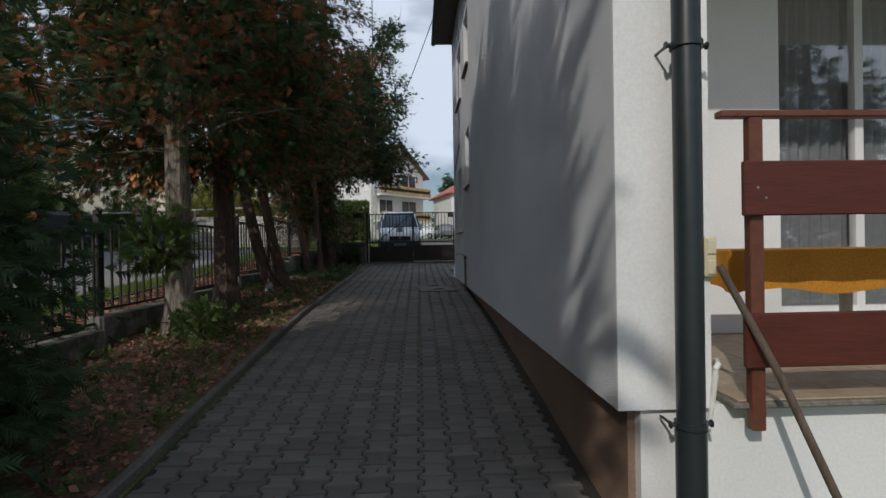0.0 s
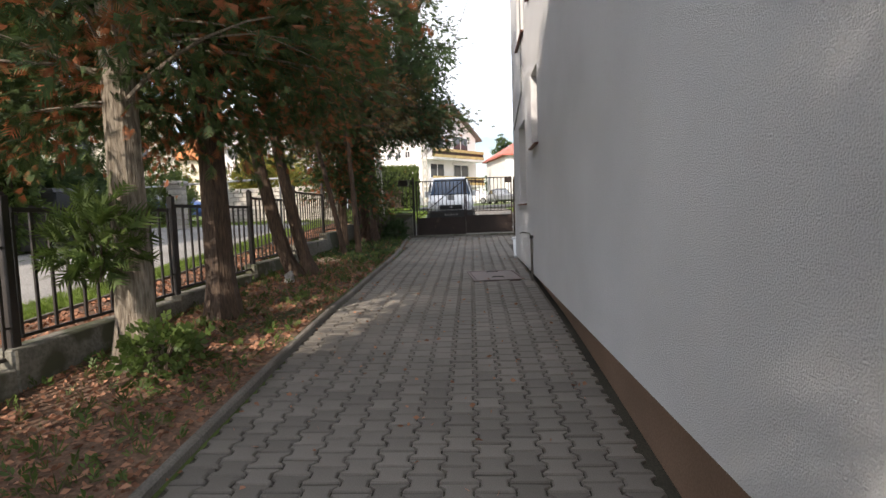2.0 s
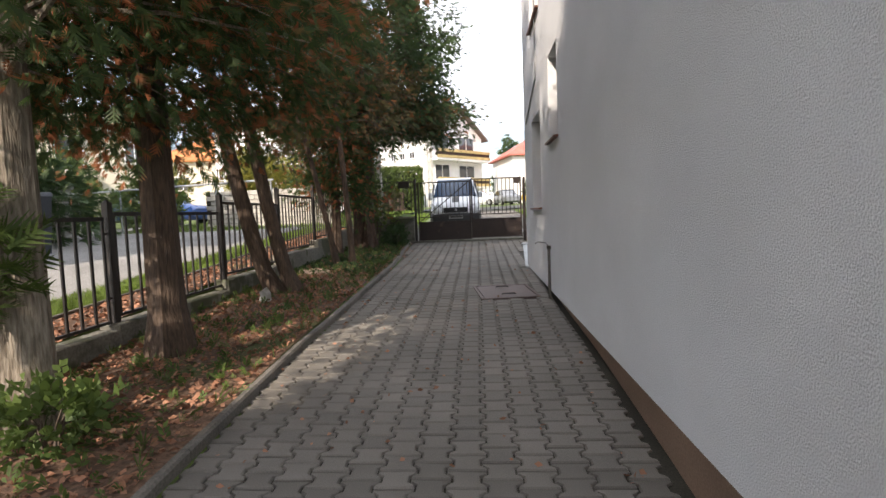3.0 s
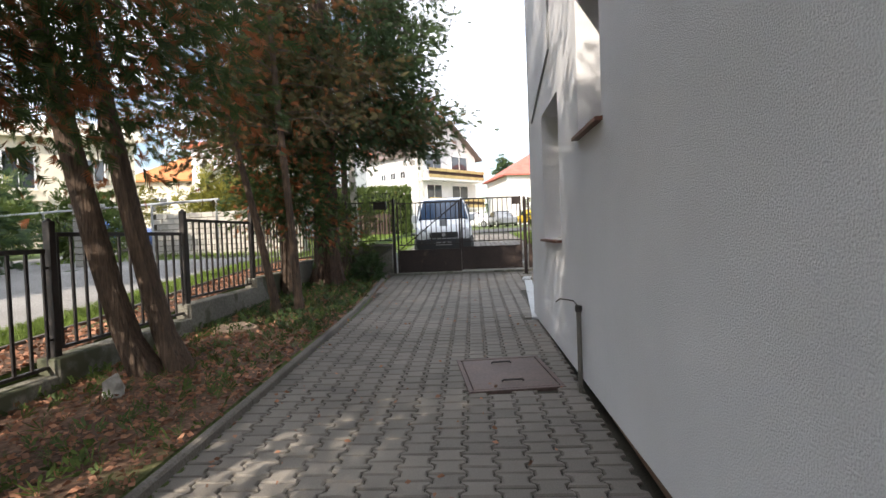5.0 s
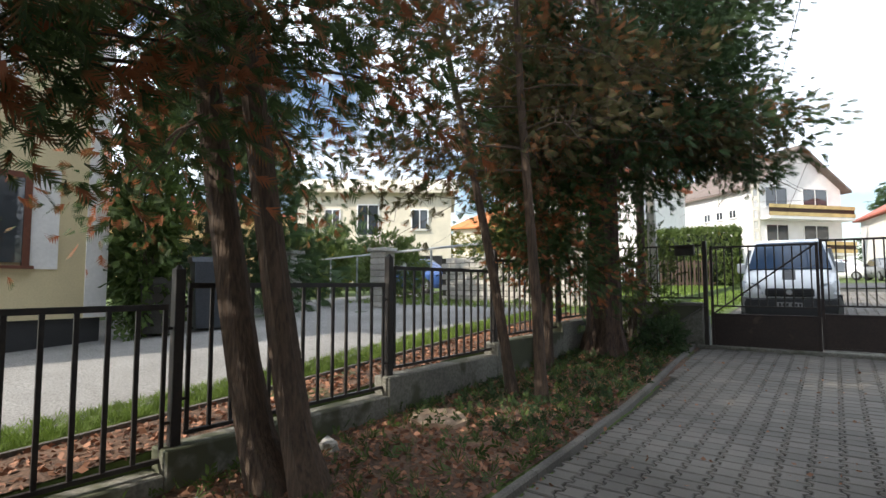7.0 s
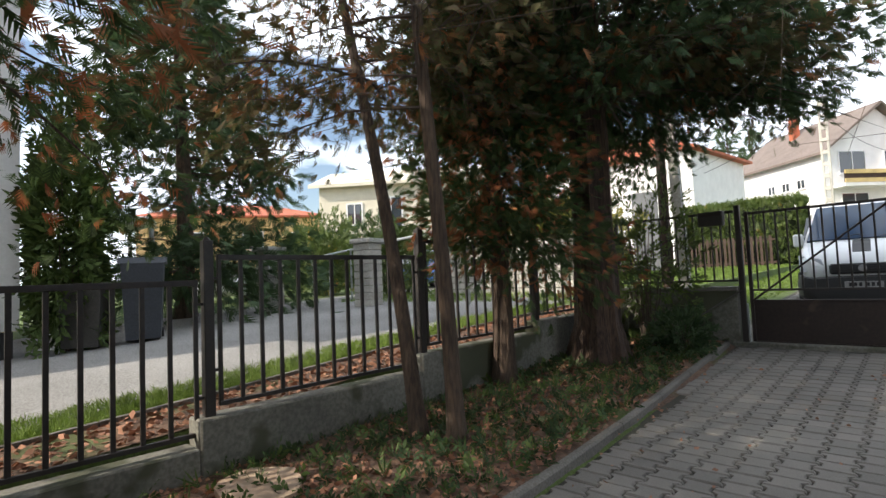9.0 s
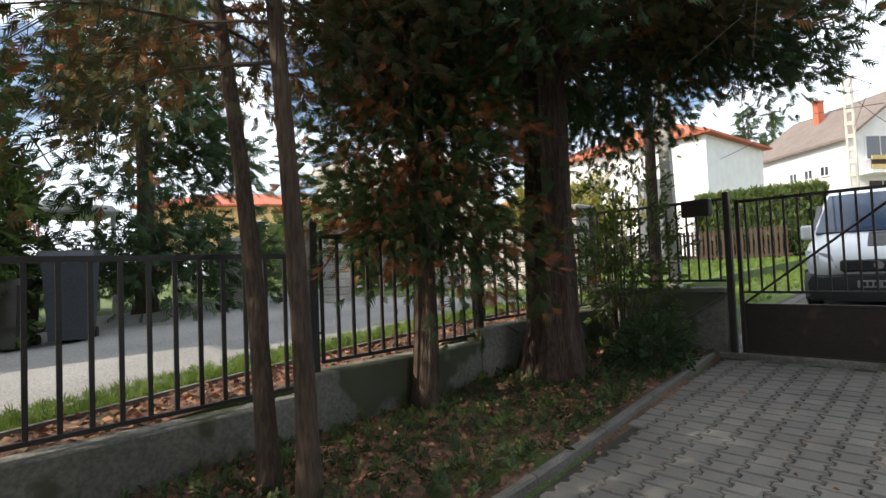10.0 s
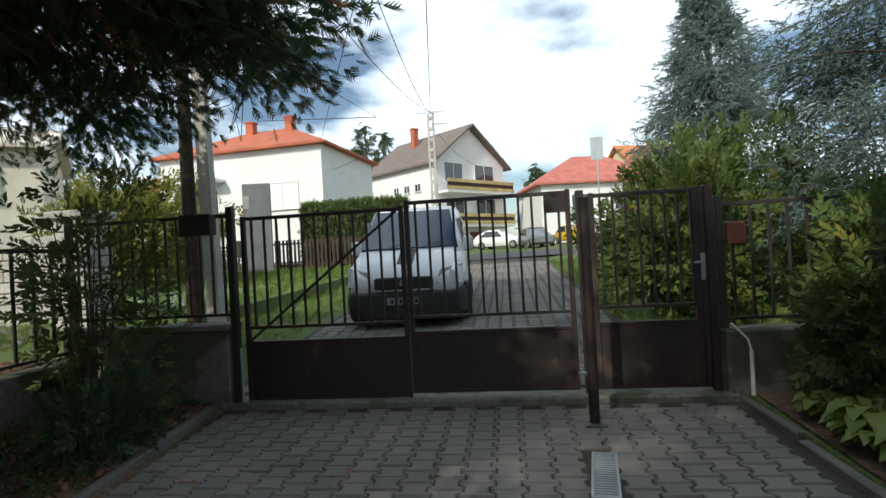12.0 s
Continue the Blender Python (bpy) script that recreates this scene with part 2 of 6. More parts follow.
ROOF_O = mat("orange_roof_tile", (0.58, 0.22, 0.08), (0.46, 0.17, 0.06), 0.8, fine=8, coarse=1, bump=0.3, dirt=0.2)
ROOF_G = mat("grey_brown_roof", (0.20, 0.16, 0.14), (0.15, 0.12, 0.105), 0.85, fine=8, coarse=1, bump=0.3, dirt=0.2)
WOOD_D = mat("dark_stained_wood", (0.065, 0.036, 0.024), (0.04, 0.024, 0.017), 0.7, fine=10, bump=0.3, dirt=0.25)
YELLOW_P = mat("yellow_balcony_paint", (0.58, 0.44, 0.20), (0.50, 0.37, 0.16), 0.7, fine=10, bump=0.1)
RED_P = mat("dark_red_paint", (0.19, 0.035, 0.028), (0.15, 0.028, 0.022), 0.7, fine=10, bump=0.1)
FRAME_W = mat("white_window_frame", (0.78, 0.78, 0.77), (0.74, 0.74, 0.73), 0.5, fine=10, bump=0.03, dirt=0.06)
HOUSE_CAB = mat("orange_plastic", (0.62, 0.22, 0.05), (0.54, 0.18, 0.04), 0.5, fine=12, bump=0.1, dirt=0.12)
BIN = mat("grey_bin_plastic", (0.055, 0.063, 0.075), (0.042, 0.048, 0.058), 0.5, fine=30, bump=0.15, dirt=0.15)
STONE_W = mat("pale_block_stone", (0.50, 0.48, 0.43), (0.38, 0.36, 0.32), 0.9, fine=25, bump=0.4, dirt=0.25, random_ob=0.12)
STONE = mat("pale_stone", (0.44, 0.43, 0.40), (0.30, 0.29, 0.26), 0.9, fine=20, bump=0.6, dirt=0.25)
CAR_BLUE = mat("blue_car_paint", (0.035, 0.09, 0.27), (0.03, 0.08, 0.24), 0.3, bump=0, spec=0.6)
CAR_GREY = mat("grey_car_paint", (0.16, 0.17, 0.18), (0.14, 0.15, 0.16), 0.3, bump=0, spec=0.6)
CAR_YELLOW = mat("yellow_paint", (0.72, 0.47, 0.03), (0.66, 0.42, 0.03), 0.4, bump=0)
# near-black green: the hedge's inner shade put into a colour
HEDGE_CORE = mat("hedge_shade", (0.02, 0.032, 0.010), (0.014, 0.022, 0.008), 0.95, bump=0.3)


# ---- mesh helpers ----
class MB:
    """Plain lists of corners and faces."""

    def __init__(self):
        self.v, self.f = [], []

    def add(self, v, f):
        o = len(self.v)
        self.v += [tuple(p) for p in v]
        self.f += [tuple(i + o for i in q) for q in f]
        return self

    def box(self, x0, y0, z0, x1, y1, z1, c=0.0):
        """A box; c is the chamfer of its edges."""
        if c <= 0:
            v = [(x, y, z) for z in (z0, z1) for y in (y0, y1) for x in (x0, x1)]
            return self.add(v, [(0, 2, 3, 1), (4, 5, 7, 6), (0, 1, 5, 4), (2, 6, 7, 3), (0, 4, 6, 2), (1, 3, 7, 5)])
        c = min(c, abs(x1 - x0) * 0.45, abs(y1 - y0) * 0.45, abs(z1 - z0) * 0.45)
        b = bmesh.new()
        bmesh.ops.create_cube(b, size=1)
        for p in b.verts:
            p.co = ((x0 + x1) / 2 + p.co.x * (x1 - x0), (y0 + y1) / 2 + p.co.y * (y1 - y0), (z0 + z1) / 2 + p.co.z * (z1 - z0))
        bmesh.ops.bevel(b, geom=list(b.edges), offset=c, segments=1, affect="EDGES")
        b.verts.index_update()
        self.add([p.co[:] for p in b.verts], [[p.index for p in q.verts] for q in b.faces])
        b.free()
        return self

    def tube(self, pts, radii, n=10, cap=True):
        """A round bar through pts with a radius at each."""
        pts = [Vector(p) for p in pts]
        if not isinstance(radii, (list, tuple)):
            radii = [radii] * len(pts)
        rings, o = [], len(self.v)
        for i, p in enumerate(pts):
            d = (pts[min(i + 1, len(pts) - 1)] - pts[max(i - 1, 0)]).normalized()
            u = d.cross(Vector((0.31, 0.95, 0.07))).normalized()
            if u.length < 0.5:
                u = d.cross(Vector((1, 0, 0))).normalized()
            w = d.cross(u)
            rings.append([p + (u * math.cos(2 * math.pi * k / n) + w * math.sin(2 * math.pi * k / n)) * radii[i] for k in range(n)])
        for r in rings:
            self.v += [tuple(q) for q in r]
        for i in range(len(rings) - 1):
            for k in range(n):
                a, b2 = o + i * n + k, o + i * n + (k + 1) % n
                self.f.append((a, b2, b2 + n, a + n))
        if cap:
            self.f.append(tuple(o + k for k in reversed(range(n))))
            self.f.append(tuple(o + (len(rings) - 1) * n + k for k in range(n)))
        return self

    def prism(self, outline, axis, a, b2):
        """An outline of (u, w) pairs drawn out along an axis from a to b2."""
        n = len(outline)

        def at(u, w, d):
            return {"x": (d, u, w), "y": (u, d, w), "z": (u, w, d)}[axis]
        v = [at(u, w, a) for u, w in outline] + [at(u, w, b2) for u, w in outline]
        f = [tuple(range(n)), tuple(range(2 * n - 1, n - 1, -1))]
        f += [(i, i + n, (i + 1) % n + n, (i + 1) % n) for i in range(n)]
        return self.add(v, f)


def mesh_of(name, mb, material, smooth=False):
    me = bpy.data.meshes.new(name)
    me.from_pydata(mb.v, [], mb.f)
    b = bmesh.new()
    b.from_mesh(me)
    bmesh.ops.recalc_face_normals(b, faces=b.faces)
    b.to_mesh(me)
    b.free()
    me.materials.append(material)
    if smooth:
        me.shade_smooth()
        me.set_sharp_from_angle(angle=radians(40))
    return me


def part(name, mb, material, parent=None, label="", smooth=False):
    ob = new(name, mesh_of(name, mb, material, smooth))
    if parent:
        ob.parent = parent
    if label:
        tagged(ob, label)
    return ob


def thing(name, label, category, at=(0, 0, 0), turn=0, group="", kind=""):
    """An empty at the thing's base."""
    ob = new(name)
    ob.empty_display_size = 0.1
    ob.matrix_world = pose(*at, 0, 0, turn)
    return tagged(ob, label, category, group, kind)


def solid(name, mb, material, label, category, kind="", smooth=False, group=""):
    return tagged(part(name, mb, material, smooth=smooth), label, category, group, kind)


def quick_mesh(name, verts, faces, material):
    """A mesh from numpy arrays of corners and faces that all have as many corners."""
    me = bpy.data.meshes.new(name)
    n, m, k = len(verts), len(faces), faces.shape[1]
    me.vertices.add(n)
    me.vertices.foreach_set("co", verts.astype(np.float32).ravel())
    me.loops.add(m * k)
    me.loops.foreach_set("vertex_index", faces.astype(np.int32).ravel())
    me.polygons.add(m)
    me.polygons.foreach_set("loop_start", np.arange(0, m * k, k, dtype=np.int32))
    me.update(calc_edges=True)
    me.materials.append(material)
    return me


rng = np.random.default_rng(7)


def blade(x0, y0, x1, y1, w, lift=0.0):
    """A narrow leaf from (x0, y0) to (x1, y1)."""
    dx, dy = x1 - x0, y1 - y0
    n = math.hypot(dx, dy)
    px, py = -dy / n * w, dx / n * w
    mx, my = x0 + dx * 0.55, y0 + dy * 0.55
    return [(x0, y0, 0), (mx + px, my + py, lift), (x1, y1, -lift), (mx - px, my - py, lift)]


def dart(x0, y0, x1, y1, w, lift=0.0):
    """A pointed scale leaf of one triangle, widest near its root."""
    dx, dy = x1 - x0, y1 - y0
    n = math.hypot(dx, dy)
    px, py = -dy / n * w, dx / n * w
    return [(x0 + px, y0 + py, lift), (x1, y1, -lift), (x0 - px, y0 - py, lift)]


def spray_thuja():
    q = [dart(0, 0, 0.03, 1.0, 0.05, 0.02)]
    for y, k in ((0.04, 0.50), (0.20, 0.66), (0.40, 0.56), (0.60, 0.40)):
        q += [dart(0, y, k * 0.66, y + k * 0.78, 0.060, 0.05), dart(0, y + 0.09, -k * 0.66, y + 0.09 + k * 0.78, 0.060, 0.05)]
    return np.array(q)


def spray_spruce():
    q = []
    for k in range(12):
        a, y = k * 2.4, k * 0.075
        u, c = math.sin(a), math.cos(a)
        q.append([(c * 0.04, y, -u * 0.04), (u * 0.24, y + 0.30, c * 0.24), (-c * 0.04, y + 0.05, u * 0.04)])
    return np.array(q)


def spray_leaves(n=5, w=0.17):
    q = []
    r = random.Random(n)
    for k in range(n):
        y = 0.15 + 0.75 * k / n
        a = (1 if k % 2 else -1) * r.uniform(0.5, 1.0)
        q.append(blade(0, y, math.sin(a) * 0.5, y + math.cos(a) * 0.5, w * 0.62, r.uniform(-0.08, 0.08)))
    return np.array(q)


T_THUJA, T_SPRUCE, T_LEAF, T_BROAD = spray_thuja(), spray_spruce(), spray_leaves(6), spray_leaves(4, 0.26)


def scatter(template, pos, ways, sizes):
    """Copies of a spray at pos, each along its way, in one pair of arrays."""
    n, k = len(pos), len(template)
    y = ways / np.maximum(np.linalg.norm(ways, axis=1, keepdims=True), 1e-6)
    ref = rng.normal(size=(n, 3))
    x = np.cross(y, ref)
    x /= np.maximum(np.linalg.norm(x, axis=1, keepdims=True), 1e-6)
    z = np.cross(x, y)
    t = template.reshape(-1, 3)
    v = (t[None, :, 0:1] * x[:, None, :] + t[None, :, 1:2] * y[:, None, :] + t[None, :, 2:3] * z[:, None, :]) * np.asarray(sizes)[:, None, None] + pos[:, None, :]
    c = template.shape[1]
    return v.reshape(-1, 3), np.arange(n * k * c).reshape(-1, c)


def foliage(name, template, pos, ways, sizes, material, parent=None):
    v, f = scatter(template, np.asarray(pos), np.asarray(ways), np.asarray(sizes))
    ob = new(name, quick_mesh(name, v, f, material))
    if parent:
        ob.parent = parent
    return ob


def ridged(mb, pts, radii, n, amount, seed):
    """A trunk whose section is furrowed."""
    r = random.Random(seed)
    o = len(mb.v)
    ph = [r.uniform(0, 6.28) for _ in range(4)]
    for i, (p, rad) in enumerate(zip(pts, radii)):
        for k in range(n):
            a = 2 * math.pi * k / n
            q = 1 + amount * (math.sin(7 * a + ph[0] + 0.5 * math.sin(i * 0.7)) * 0.5 + math.sin(13 * a + ph[1] + i * 0.25) * 0.35 + math.sin(3 * a + ph[2]) * 0.5 + r.uniform(-0.3, 0.3))
            mb.v.append((p[0] + math.cos(a) * rad * q, p[1] + math.sin(a) * rad * q, p[2]))
    for i in range(len(pts) - 1):
        for k in range(n):
            a, b2 = o + i * n + k, o + i * n + (k + 1) % n
            mb.f.append((a, b2, b2 + n, a + n))
    mb.f.append(tuple(o + (len(pts) - 1) * n + k for k in range(n)))
    return mb


# ---- the lie of the land ----
G_Y = [-60, -3, 0, 2, 3, 4, 5, 6, 7, 8.6, 10, 12, 15, 18.2, 19.5, 21, 22, 28, 36, 48, 70]
G_Z = [-1.5, -0.25, 0.02, 0.20, 0.32, 0.41, 0.50, 0.58, 0.65, 0.71, 0.78, 0.83, 0.93, 1.08, 1.22, 1.39, 1.45, 1.72, 2.02, 2.45, 2.9]
N_Y = [-60, 0, 4.6, 7, 9.2, 11.5, 13.6, 15.6, 20, 30, 45, 70]
N_Z = [-0.6, 0.55, 0.82, 0.96, 1.08, 1.22, 1.38, 1.50, 1.70, 2.0, 2.4, 2.9]


def drive_z(y):
    return float(np.interp(y, G_Y, G_Z))


def yard_z(y):
    return float(np.interp(y, N_Y, N_Z))


def kerb_x(y):
    return float(np.interp(y, [-12, 0, 3, 10, 13.5, 16, 18.3], [-1.3, -1.3, -1.24, -1.18, -1.25, -1.40, -1.52]))


FENCE_X = -3.12
BEDS = 0.045


def land(x, y):
    g, n = drive_z(y), yard_z(y)
    if x < FENCE_X - 0.12:
        far = min(max((-x - 9) / 30, 0), 1)
        return n + 0.15 * far + (0.9 * min(max((-x - 20) / 40, 0), 1))
    if y < 18.2:
        if x < kerb_x(y):
            s = min(1, (kerb_x(y) - x) / 1.7)
            return g + BEDS * min(1, (kerb_x(y) - x) * 8) + 0.06 * s
        if x > 3.35 and y > 12.6:
            return g + 0.05
        return g - 0.035
    # in front of the gate
    side = min(max((-1.75 - x) / 0.5, 0), 1)
    lawn = np.interp(y, [18.2, 22, 30, 36, 48, 70], [1.55, 1.50, 1.75, 2.0, 2.45, 2.9])
    right = min(max((x - 3.3) / 0.6, 0), 1)
    z = g - 0.035
    z = z + (lawn - z) * side
    return z + 0.10 * right


def ground_strip(name, xs, ys, material, label, category, lift=0.0, kind="structure"):
    mb = MB()
    nx = len(xs)
    for y in ys:
        for x in xs:
            mb.v.append((x, y, land(x, y) + lift))
    for j in range(len(ys) - 1):
        for i in range(nx - 1):
            a = j * nx + i
            mb.f.append((a, a + 1, a + nx + 1, a + nx))
    return solid(name, mb, material, label, category, kind, smooth=True)


def span(a, b, step):
    n = max(1, round((b - a) / step))
    return [a + (b - a) * i / n for i in range(n + 1)]


YS = span(-60, -6, 6) + span(-5.5, 24, 0.5) + span(26, 70, 2) + [140, 400, 1500]
ground_strip("ground", [-1500, -300, -90, -60] + span(-45, -3.3, 1.5) + [-3.26, -3.22, -3.05] + span(-2.9, -1.8, 0.25) + span(-1.75, -1.05, 0.04) + span(-0.9, 3.0, 0.3) + [3.34, 3.37] + span(4, 30, 2) + [60, 300, 1500],
             YS, GRASS_SOIL, "grass and soil ground sloping gently up to the street", "ground")
ground_strip("garden_bed", span(-3.10, -1.30, 0.15), span(-8, 18.1, 0.25), EARTH, "brown earth strip with dry leaves and weeds under the trees", "soil", 0.015)
ground_strip("lane", span(-14, -4.55, 0.75), span(-10, 26, 0.6), GRAVEL, "pale gravel lane in the neighbouring yard", "road", 0.012)
ground_strip("leaf_strip", span(-3.98, -3.26, 0.18), span(-8, 18.0, 0.4), EARTH, "strip of dry fallen leaves along the fence", "soil", 0.012)
ground_strip("planting_bed", span(3.40, 9, 0.6), span(12.6, 18.1, 0.5), EARTH, "dark planted bed beside the paving", "soil", 0.02)
ground_strip("street", span(-60, 60, 6), span(37, 43, 2), ASPHALT, "grey asphalt street beyond the houses' lawns", "road", 0.04)

# ---- driveway bed, kerb, threshold ----
mb = MB()
dy = span(-8, 18.25, 0.25)
for y in dy:
    mb.v += [(kerb_x(y) + 0.02, y, drive_z(y) - 0.020), (1.72 if y < 12.35 else 3.36, y, drive_z(y) - 0.020)]
for i in range(len(dy) - 1):
    mb.f.append((2 * i, 2 * i + 1, 2 * i + 3, 2 * i + 2))
driveway = solid("driveway", mb, SAND, "driveway of grey interlocking concrete pavers with sandy joints", "driveway", "structure")

kerb = thing("kerb", "low grey concrete kerb between the driveway and the bed", "kerb", kind="structure")
yy = -6.0
while yy < 18.0:
    y1 = min(yy + 1.0, 18.1)
    k = MB()
    xa, xb, za, zb = kerb_x(yy), kerb_x(y1), drive_z(yy), drive_z(y1)
    for y, x, z in ((yy + 0.004, xa, za), (y1 - 0.004, xb, zb)):
        for dx, dz in ((-0.075, -0.1), (-0.075, 0.05), (-0.06, 0.065), (-0.015, 0.065), (0, 0.05), (0, -0.1)):
            k.v.append((x + dx, y, z + dz))
    k.f += [(0, 1, 2, 3, 4, 5), (11, 10, 9, 8, 7, 6)] + [(i, i + 6, (i + 1) % 6 + 6, (i + 1) % 6) for i in range(6)]
    part("kerbstone", k, KERB, kerb)
    yy = y1
kerb_r = thing("kerb_right", "low dark kerb along the planting bed", "kerb", kind="structure")
for i in range(6):
    y0 = 12.5 + i * 0.95
    k = MB().box(3.30, y0, drive_z(y0) - 0.1, 3.37, y0 + 0.94, drive_z(y0 + 0.5) + 0.04, 0.01)
    part("kerbstone", k, KERB, kerb_r)

solid("threshold", MB().box(-1.5, 18.12, 0.9, 3.3, 18.42, 1.125, 0.015), CONCRETE, "pale concrete threshold under the gates", "threshold", "structure")

# drainage channel from the house corner to the gate post
ch = thing("drain_channel", "pale concrete drainage channel along the paving", "drain")
for i in range(5):
    a, b = i / 5, (i + 1) / 5 - 0.004
    p = [(1.60 + 0.30 * t, 12.3 + 4.1 * t) for t in (a, b)]
    k = MB()
    for x, y in p:
        z = drive_z(y)
        k.v += [(x - 0.08, y, z - 0.05), (x - 0.08, y, z + 0.018), (x - 0.03, y, z + 0.010), (x + 0.03, y, z + 0.010), (x + 0.08, y, z + 0.018), (x + 0.08, y, z - 0.05)]
    k.f += [(0, 1, 2, 3, 4, 5), (11, 10, 9, 8, 7, 6)] + [(j, j + 6, (j + 1) % 6 + 6, (j + 1) % 6) for j in range(6)]
    part("channel_stone", k, GALV, ch)
grate = thing("drain_grate", "galvanised steel drain grate set in the paving", "drain grate", (1.91, 16.75, drive_z(16.75) + 0.006), -9)
part("frame", MB().box(-0.085, -0.34, -0.03, -0.07, 0.34, 0.016).box(0.07, -0.34, -0.03, 0.085, 0.34, 0.016).box(-0.07, -0.34, -0.03, 0.07, -0.325, 0.016).box(-0.07, 0.325, -0.03, 0.07, 0.34, 0.016), GALV, grate)
# shallow near-black plate paints the darkness of the drain below the slats
part("sump_shade", MB().box(-0.07, -0.325, -0.03, 0.07, 0.325, -0.012), INK, grate)
sl = mesh_of("slat", MB().box(-0.07, -0.007, -0.01, 0.07, 0.007, 0.014, 0.002), GALV)
for i in range(19):
    o = new("slat", sl)
    o.parent, o.location = grate, (0, -0.305 + i * 0.034, 0)

# manhole cover
mh = thing("manhole_cover", "rusty brown rectangular steel manhole cover in the paving", "manhole", (0.98, 9.70, drive_z(9.7) + 0.004), 0)
mh.rotation_euler = (math.atan2(drive_z(10) - drive_z(9), 1), 0, radians(8))
part("frame", MB().box(-0.425, -0.475, -0.03, 0.425, -0.435, 0.008, 0.003).box(-0.425, 0.435, -0.03, 0.425, 0.475, 0.008, 0.003).box(-0.425, -0.435, -0.03, -0.385, 0.435, 0.008, 0.003).box(0.385, -0.435, -0.03, 0.425, 0.435, 0.008, 0.003), RUSTLID, mh)
part("lid", MB().box(-0.378, -0.428, -0.03, 0.378, 0.428, 0.006, 0.005), RUSTLID, mh)
for y in (-0.27, 0.27):
    part("handle", MB().tube([(-0.10, y, 0.012), (-0.085, y, 0.026), (0.085, y, 0.026), (0.10, y, 0.012)], 0.009, 8), BLACK_IRON, mh)

# ---- the white house beside the driveway ----
WX, Y0, Y1, TOP = 1.60, 1.03, 12.4, 7.3


def wall_with_holes(x0, x1, ys, zs, holes):
    """A wall across x from x0 to x1 on a grid of ys and zs, open where a cell lies in a hole."""
    mb = MB()
    for j in range(len(ys) - 1):
        for k in range(len(zs) - 1):
            cy, cz = (ys[j] + ys[j + 1]) / 2, (zs[k] + zs[k + 1]) / 2
            if any(a < cy < b and c < cz < d for a, b, c, d in holes):
                continue
            mb.box(x0, ys[j], zs[k], x1, ys[j + 1], zs[k + 1])
    b = bmesh.new()
    vs = [b.verts.new(p) for p in mb.v]
    for q in mb.f:
        b.faces.new([vs[i] for i in q])
    bmesh.ops.remove_doubles(b, verts=b.verts, dist=0.0005)
    keyed = {}
    for q in b.faces:
        keyed.setdefault(tuple(sorted(p.index for p in q.verts)), []).append(q)
    b.verts.index_update()
    keyed = {}
    for q in b.faces:
        keyed.setdefault(tuple(sorted(p.index for p in q.verts)), []).append(q)
    bmesh.ops.delete(b, geom=[q for v in keyed.values() if len(v) > 1 for q in v], context="FACES")
    bmesh.ops.dissolve_limit(b, angle_limit=0.01, verts=b.verts, edges=b.edges)
    b.verts.index_update()
    out = MB()
    out.add([p.co[:] for p in b.verts], [[p.index for p in q.verts] for q in b.faces])
    b.free()
    return out


HOLES = [(8.36, 9.12, 2.87, 3.98), (10.1, 11.3, 2.01, 3.50), (8.3, 9.2, 5.2, 6.3), (10.0, 11.2, 5.0, 6.3)]
side_wall = wall_with_holes(WX, WX + 0.34, [Y0, 8.3, 8.36, 9.12, 9.2, 10.0, 10.1, 11.2, 11.3, Y1], [0.83, 2.01, 2.87, 3.50, 3.98, 5.0, 5.2, 6.3, TOP], HOLES)
solid("wall_side", side_wall, STUCCO, "long white rough-stuccoed house wall along the driveway", "wall", "structure")
solid("plinth", MB().box(WX + 0.09, Y0 + 0.09, -0.6, WX + 0.33, Y1 - 0.02, 0.826), PLINTH, "brown painted plinth under the white wall", "plinth", "structure")
solid("wall_back", MB().box(WX, Y1, 0.6, 8.5, Y1 + 0.3, TOP), STUCCO, "white stuccoed end wall of the house", "wall", "structure")
solid("pillar_front", MB().box(WX + 0.345, Y0, 0.84, 2.09, 3.0, TOP), STUCCO_SMOOTH, "white rendered house pillar beside the terrace", "wall", "structure")
solid("pillar_face", MB().box(WX, Y0 - 0.02, 0.83, 2.085, Y0 - 0.003, TOP), STUCCO_SMOOTH, "bright white rendered front strip of the house corner", "wall", "structure")
solid("wall_terrace_base", MB().box(1.73, Y0 + 0.02, -0.6, 8.5, Y0 + 0.28, 0.838), STUCCO_SMOOTH, "white painted wall below the terrace", "wall", "structure")
solid("wall_terrace_back", wall_with_holes(0, 0.3, [2.1, 3.82, 5.4, 8.5], [0.84, 1.0, 4.1, TOP], [(3.82, 5.4, 1.0, 4.1)]), STUCCO_SMOOTH, "white wall at the back of the terrace with a large window", "wall", "structure").matrix_world = pose(0, 2.9, 0, 0, 0, 0) @ Matrix(((0, 1, 0, 0), (1, 0, 0, 0), (0, 0, 1, 0), (0, 0, 0, 1)))
solid("wall_east", MB().box(8.2, Y0, 0.84, 8.5, Y1, TOP), STUCCO_SMOOTH, "white outer wall of the house", "wall", "structure")
solid("ceiling_terrace", MB().box(2.095, Y0, 4.3, 8.2, 2.89, 4.45), STUCCO_SMOOTH, "white ceiling over the terrace", "ceiling", "structure")
solid("wall_above_terrace", MB().box(2.095, Y0, 4.46, 8.19, Y0 + 0.3, TOP), STUCCO_SMOOTH, "white wall above the terrace", "wall", "structure")
